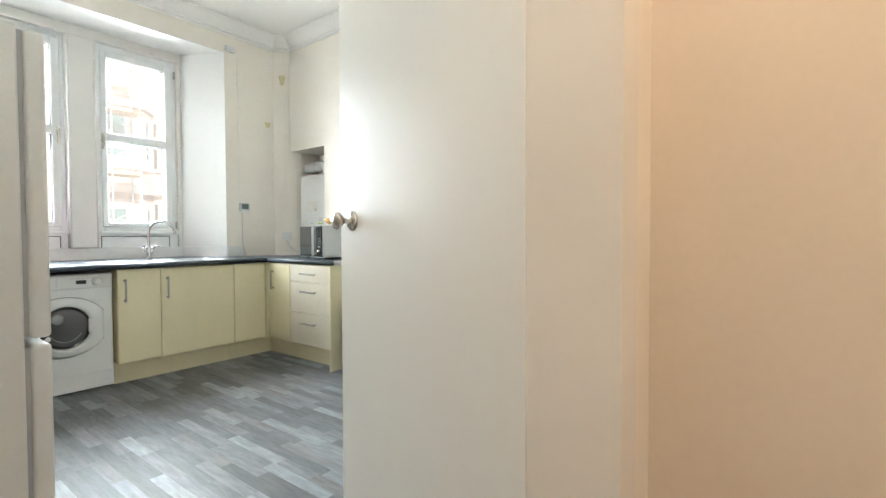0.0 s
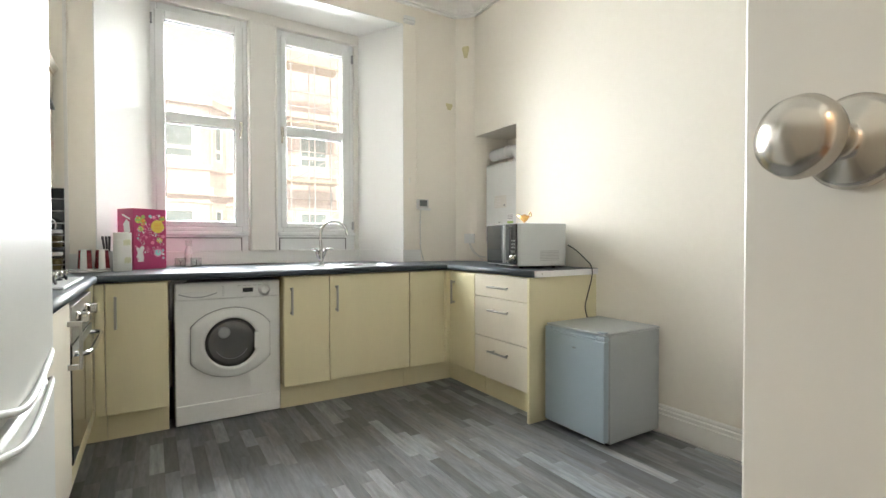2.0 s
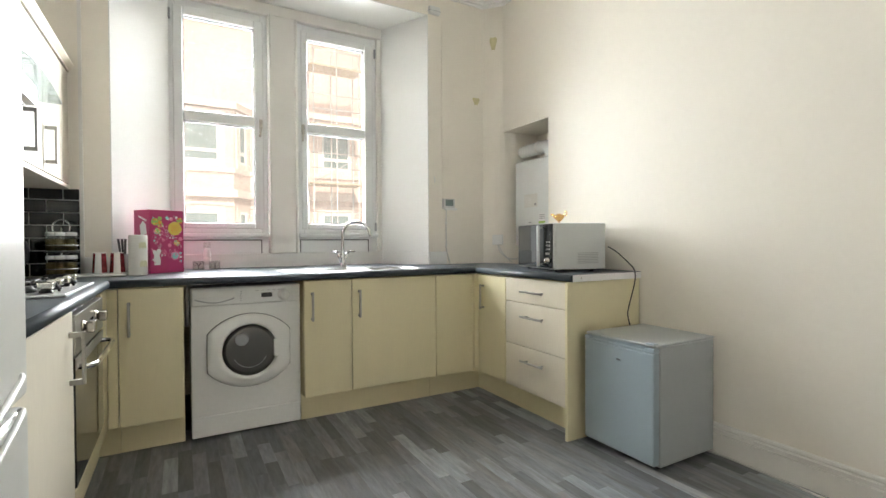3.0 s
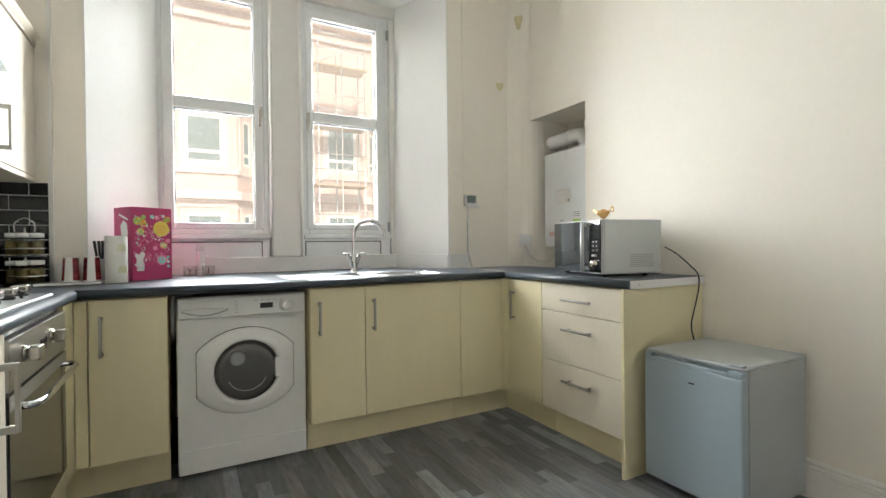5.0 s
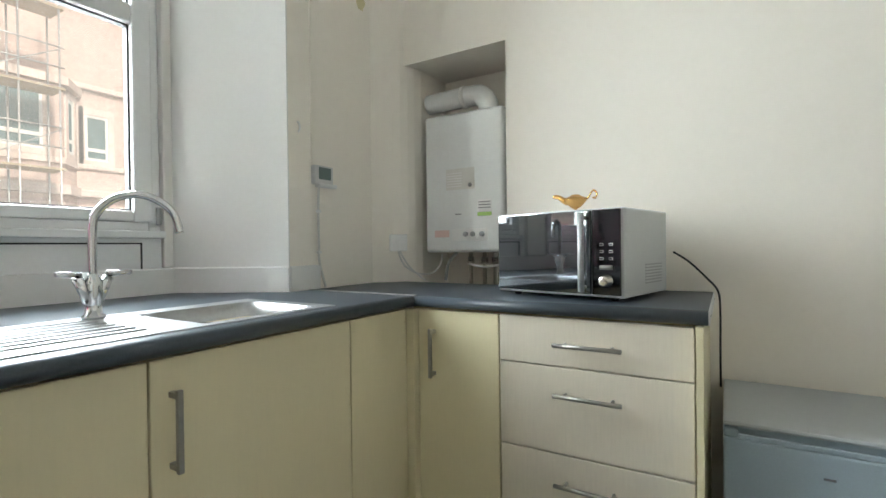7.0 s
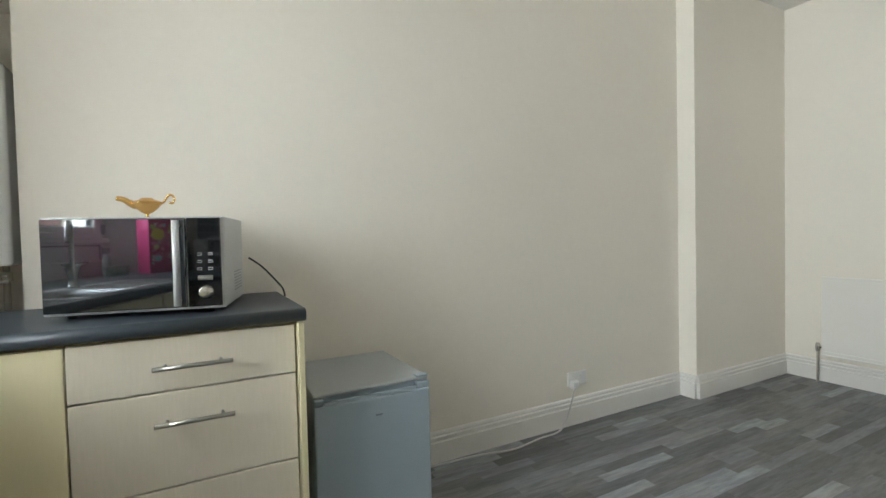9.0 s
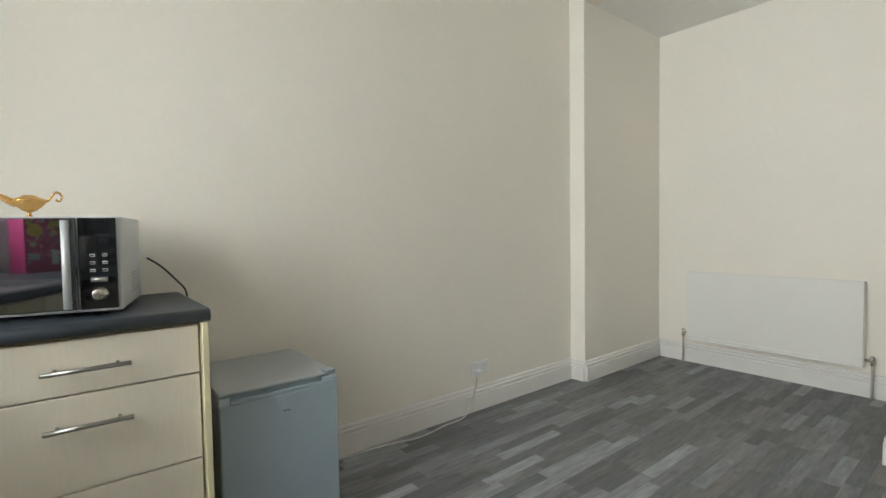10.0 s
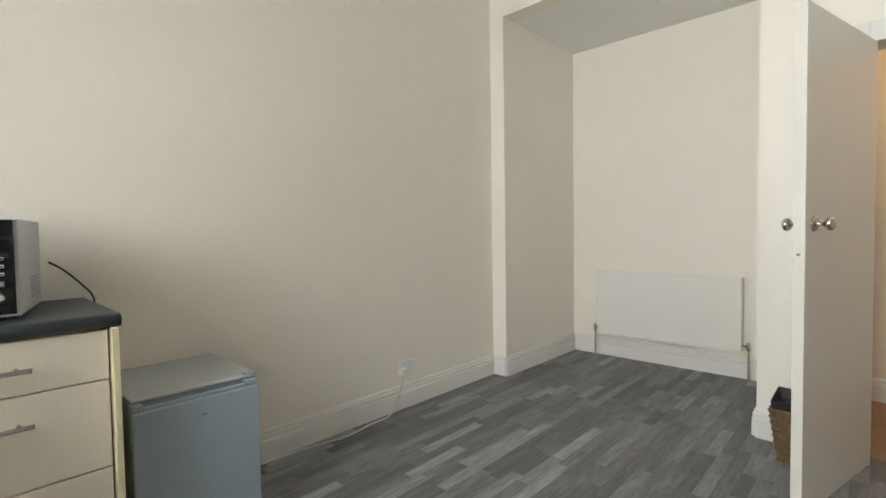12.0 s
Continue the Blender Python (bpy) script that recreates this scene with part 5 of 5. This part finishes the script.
for x, sg in ((rx0, -1), (rx1, 1)):
    vx = x + sg * 0.04
    part("valve", T([(x, ry - 0.04, 0.255), (vx, ry - 0.04, 0.255)], 0.009, 10, 1), M["nickel"], r)
    part("valve_body", lathe(bmesh.new(), [(0.012, -0.03), (0.014, -0.02), (0.014, 0.012), (0.010, 0.03), (0.002, 0.031)], 14, pose(vx, ry - 0.04, 0.255)), M["nickel"], r)
    part("pipe", T([(vx, ry - 0.04, 0.23), (vx, ry - 0.04, 0.0)], 0.0075, 10, 1), M["copper"], r)

# ---- basket behind the door ----
k = thing("waste_basket", "brown woven basket with a black liner behind the door", "basket", (1.160, 0.665, 0))
bx_, by_ = 1.160, 0.665


def sq(s_, z):
    return [(bx_ - s_ * 0.9, by_ - s_, z), (bx_ + s_ * 0.9, by_ - s_, z), (bx_ + s_ * 0.9, by_ + s_, z), (bx_ - s_ * 0.9, by_ + s_, z)]


for i in range(17):
    z = 0.008 + i * 0.0155
    s_ = 0.085 + 0.035 * i / 16
    p = sq(s_, z)
    q = bmesh.new()
    for a_, b_ in zip(p, p[1:] + p[:1]):
        n_ = 9
        pts = []
        for j in range(n_ + 1):
            u = j / n_
            v = Vector(a_).lerp(Vector(b_), u)
            out = (v - Vector((bx_, by_, v.z))).normalized() * (0.004 if (i + j) % 2 else -0.003)
            pts.append(v + out)
        tube(q, pts, 0.008, 6, 1)
    part("weave", q, M["wicker"], k)
q = bmesh.new()
lo, hi = sq(0.078, 0.02), sq(0.118, 0.30)
a = [q.verts.new(v) for v in lo]
b = [q.verts.new(Vector(v) + Vector((0, 0, 0.012 * (j % 2)))) for j, v in enumerate(hi)]
for j in range(4):
    q.faces.new((a[j], a[(j + 1) % 4], b[(j + 1) % 4], b[j]))
q.faces.new(a[::-1])
lin = part("liner", q, M["bag"], k, "black plastic liner")
sm = lin.modifiers.new("thick", "SOLIDIFY")
sm.thickness = 0.003

# ---- across the street ----
FY = 19.0
GZ = -7.0
structure("ground", B(-400, 5.4, GZ - 1, 400, 900, GZ), M["asphalt"], "grey asphalt street far below the windows", "ground")
house = thing("apartment_building", "pink sandstone tenement with bay windows across the street", "building", (2, FY, GZ))
part("wall", B(-22, FY, GZ, 26, FY + 9, 9.3), M["sandstone"], house)
part("roof", prism(bmesh.new(), [(FY + 0.3, 9.3), (FY + 9, 9.3), (FY + 5, 10.2)], -22.3, 26.3, "x"), M["slate"], house)
for z, h_, d_ in ((9.05, 0.26, 0.30), (8.55, 0.12, 0.12), (3.45, 0.14, 0.10), (2.62, 0.22, 0.22), (2.30, 0.08, 0.08), (5.75, 0.16, 0.14), (-0.6, 0.2, 0.15)):
    part("string_course", B(-22, FY - d_, z, 26, FY - 0.002, z + h_, bev=0.03, seg=1), M["sandstone_pale"], house)


def far_window(x0, x1, z0, z1, m=Matrix.Translation((0, FY, 0)), parent=house):
    s_ = bmesh.new()
    for a_ in ((x0 - 0.16, z0 - 0.16, x0, z1 + 0.2), (x1, z0 - 0.16, x1 + 0.16, z1 + 0.2), (x0, z1, x1, z1 + 0.2), (x0, z0 - 0.16, x1, z0)):
        box(s_, a_[0], -0.05, a_[1], a_[2], 0.1, a_[3])
    s_.transform(m)
    w_ = part("window", s_, M["sandstone_pale"], parent)
    f_ = bmesh.new()
    zm = z0 + (z1 - z0) * 0.24
    for a_ in ((x0, z0, x0 + 0.07, z1), (x1 - 0.07, z0, x1, z1), (x0 + 0.07, z0, x1 - 0.07, z0 + 0.08), (x0 + 0.07, z1 - 0.08, x1 - 0.07, z1), (x0 + 0.07, zm - 0.05, x1 - 0.07, zm + 0.05)):
        box(f_, a_[0], -0.03, a_[1], a_[2], 0.02, a_[3])
    f_.transform(m)
    part("frame", f_, M["far_white"], w_)
    for za, zb_ in ((z0 + 0.08, zm - 0.05), (zm + 0.05, z1 - 0.08)):
        g_ = B(x0 + 0.07, -0.012, za, x1 - 0.07, -0.002, zb_)
        g_.transform(m)
        part("pane", g_, M["far_glass"], w_)


def bay(xc):
    """A three-sided bay over two storeys."""
    w0, w1, dep = 1.55, 0.95, 0.75
    outline = [(xc - w0, FY), (xc - w1, FY - dep), (xc + w1, FY - dep), (xc + w0, FY)]
    part("bay", prism(bmesh.new(), outline, GZ, 5.5), M["sandstone"], house)
    for z, h_, o_ in ((5.5, 0.22, 0.16), (3.42, 0.16, 0.07), (2.60, 0.26, 0.18), (2.32, 0.08, 0.05)):
        ol = [(xc - w0 - o_, FY + 0.01), (xc - w1 - o_ * 0.6, FY - dep - o_), (xc + w1 + o_ * 0.6, FY - dep - o_), (xc + w0 + o_, FY + 0.01)]
        part("ledge", prism(bmesh.new(), ol, z, z + h_), M["sandstone_pale"], house)
    ln = math.hypot(w0 - w1, dep)
    for z0, z1 in ((3.75, 5.25), (0.55, 2.15), (-2.6, -1.0)):
        far_window(-0.52, 0.52, z0, z1, Matrix.Translation((xc, FY - dep, 0)))
        for sgn in (-1, 1):
            p0, p1 = (Vector((xc - w0, FY, 0)), Vector((xc - w1, FY - dep, 0))) if sgn < 0 else (Vector((xc + w1, FY - dep, 0)), Vector((xc + w0, FY, 0)))
            ang_ = math.degrees(math.atan2(p1.y - p0.y, p1.x - p0.x))
            mid = (p0 + p1) / 2
            far_window(-0.2, 0.2, z0, z1, pose(mid.x, mid.y, 0, 0, 0, ang_))


for xc in (-9.2, -3.6, 1.35, 5.75, 12.2):
    bay(xc)
for x in (-6.9, -5.9, -1.25, 7.0, 7.8, 9.0, 14.6):
    for z0, z1 in ((3.72, 5.05), (0.5, 2.1)):
        far_window(x - 0.3, x + 0.3, z0, z1)
sc = thing("scaffolding", "steel tube scaffolding in front of the sandstone building", "scaffolding", (5.6, 17.6, GZ))
sx_ = (4.7, 5.5, 6.3)
sz_ = (-4.9, -2.9, -0.9, 1.1, 3.1, 5.1, 7.1)
for x in sx_:
    for y in (17.25, 17.95):
        part("upright", T([(x, y, GZ), (x, y, 7.9)], 0.022, 6, 1), M["scaffold"], sc)
for z in sz_:
    part("deck", B(4.6, 17.2, z, 6.4, 18.0, z + 0.05), M["scaffold_board"], sc)
    for zz in (z + 0.55, z + 1.05):
        part("rail", T([(4.6, 17.22, zz), (6.4, 17.22, zz)], 0.018, 6, 1), M["scaffold"], sc)
    part("brace", T([(4.7, 17.22, z + 0.05), (6.3, 17.22, z + 1.0)], 0.014, 6, 1), M["scaffold"], sc)

# ---- vinyl strips ----
floor_ob = bpy.data.objects["floor"]
rnd = random.Random(11)
SW = 0.062
lengths = (0.25, 0.31, 0.38, 0.46, 0.54)
meshes = {}
for ln in lengths:
    q = B(-SW / 2 + 0.0002, 0.0002, -0.006, SW / 2 - 0.0002, ln - 0.0002, 0.0)
    me = bpy.data.meshes.new("plank")
    q.to_mesh(me)
    q.free()
    me.materials.append(M["plank"])
    meshes[ln] = me
rest = bmesh.new()
x = 0.32
while x < 3.17:
    wide = x > 1.40
    y = -0.62 - rnd.random() * 0.4 if wide else 0.435 - rnd.random() * 0.002
    while y < 4.25:
        ln = rnd.choice(lengths)
        if y > 3.75 or y + ln < 0.95 or x < 0.70:
            box(rest, x - SW / 2 + 0.0002, y + 0.0002, -0.006, x + SW / 2 - 0.0002, y + ln - 0.0002, 0.0)
        else:
            ob = new("plank", meshes[ln])
            ob.location, ob.parent = (x, y, 0), floor_ob
        y += ln
    x += SW
box(rest, XW, 0.435, -0.006, 0.285, 4.3, -0.0005)
tagged(part("plank_field", rest, M["plank_rest"], floor_ob), kind="stuff")
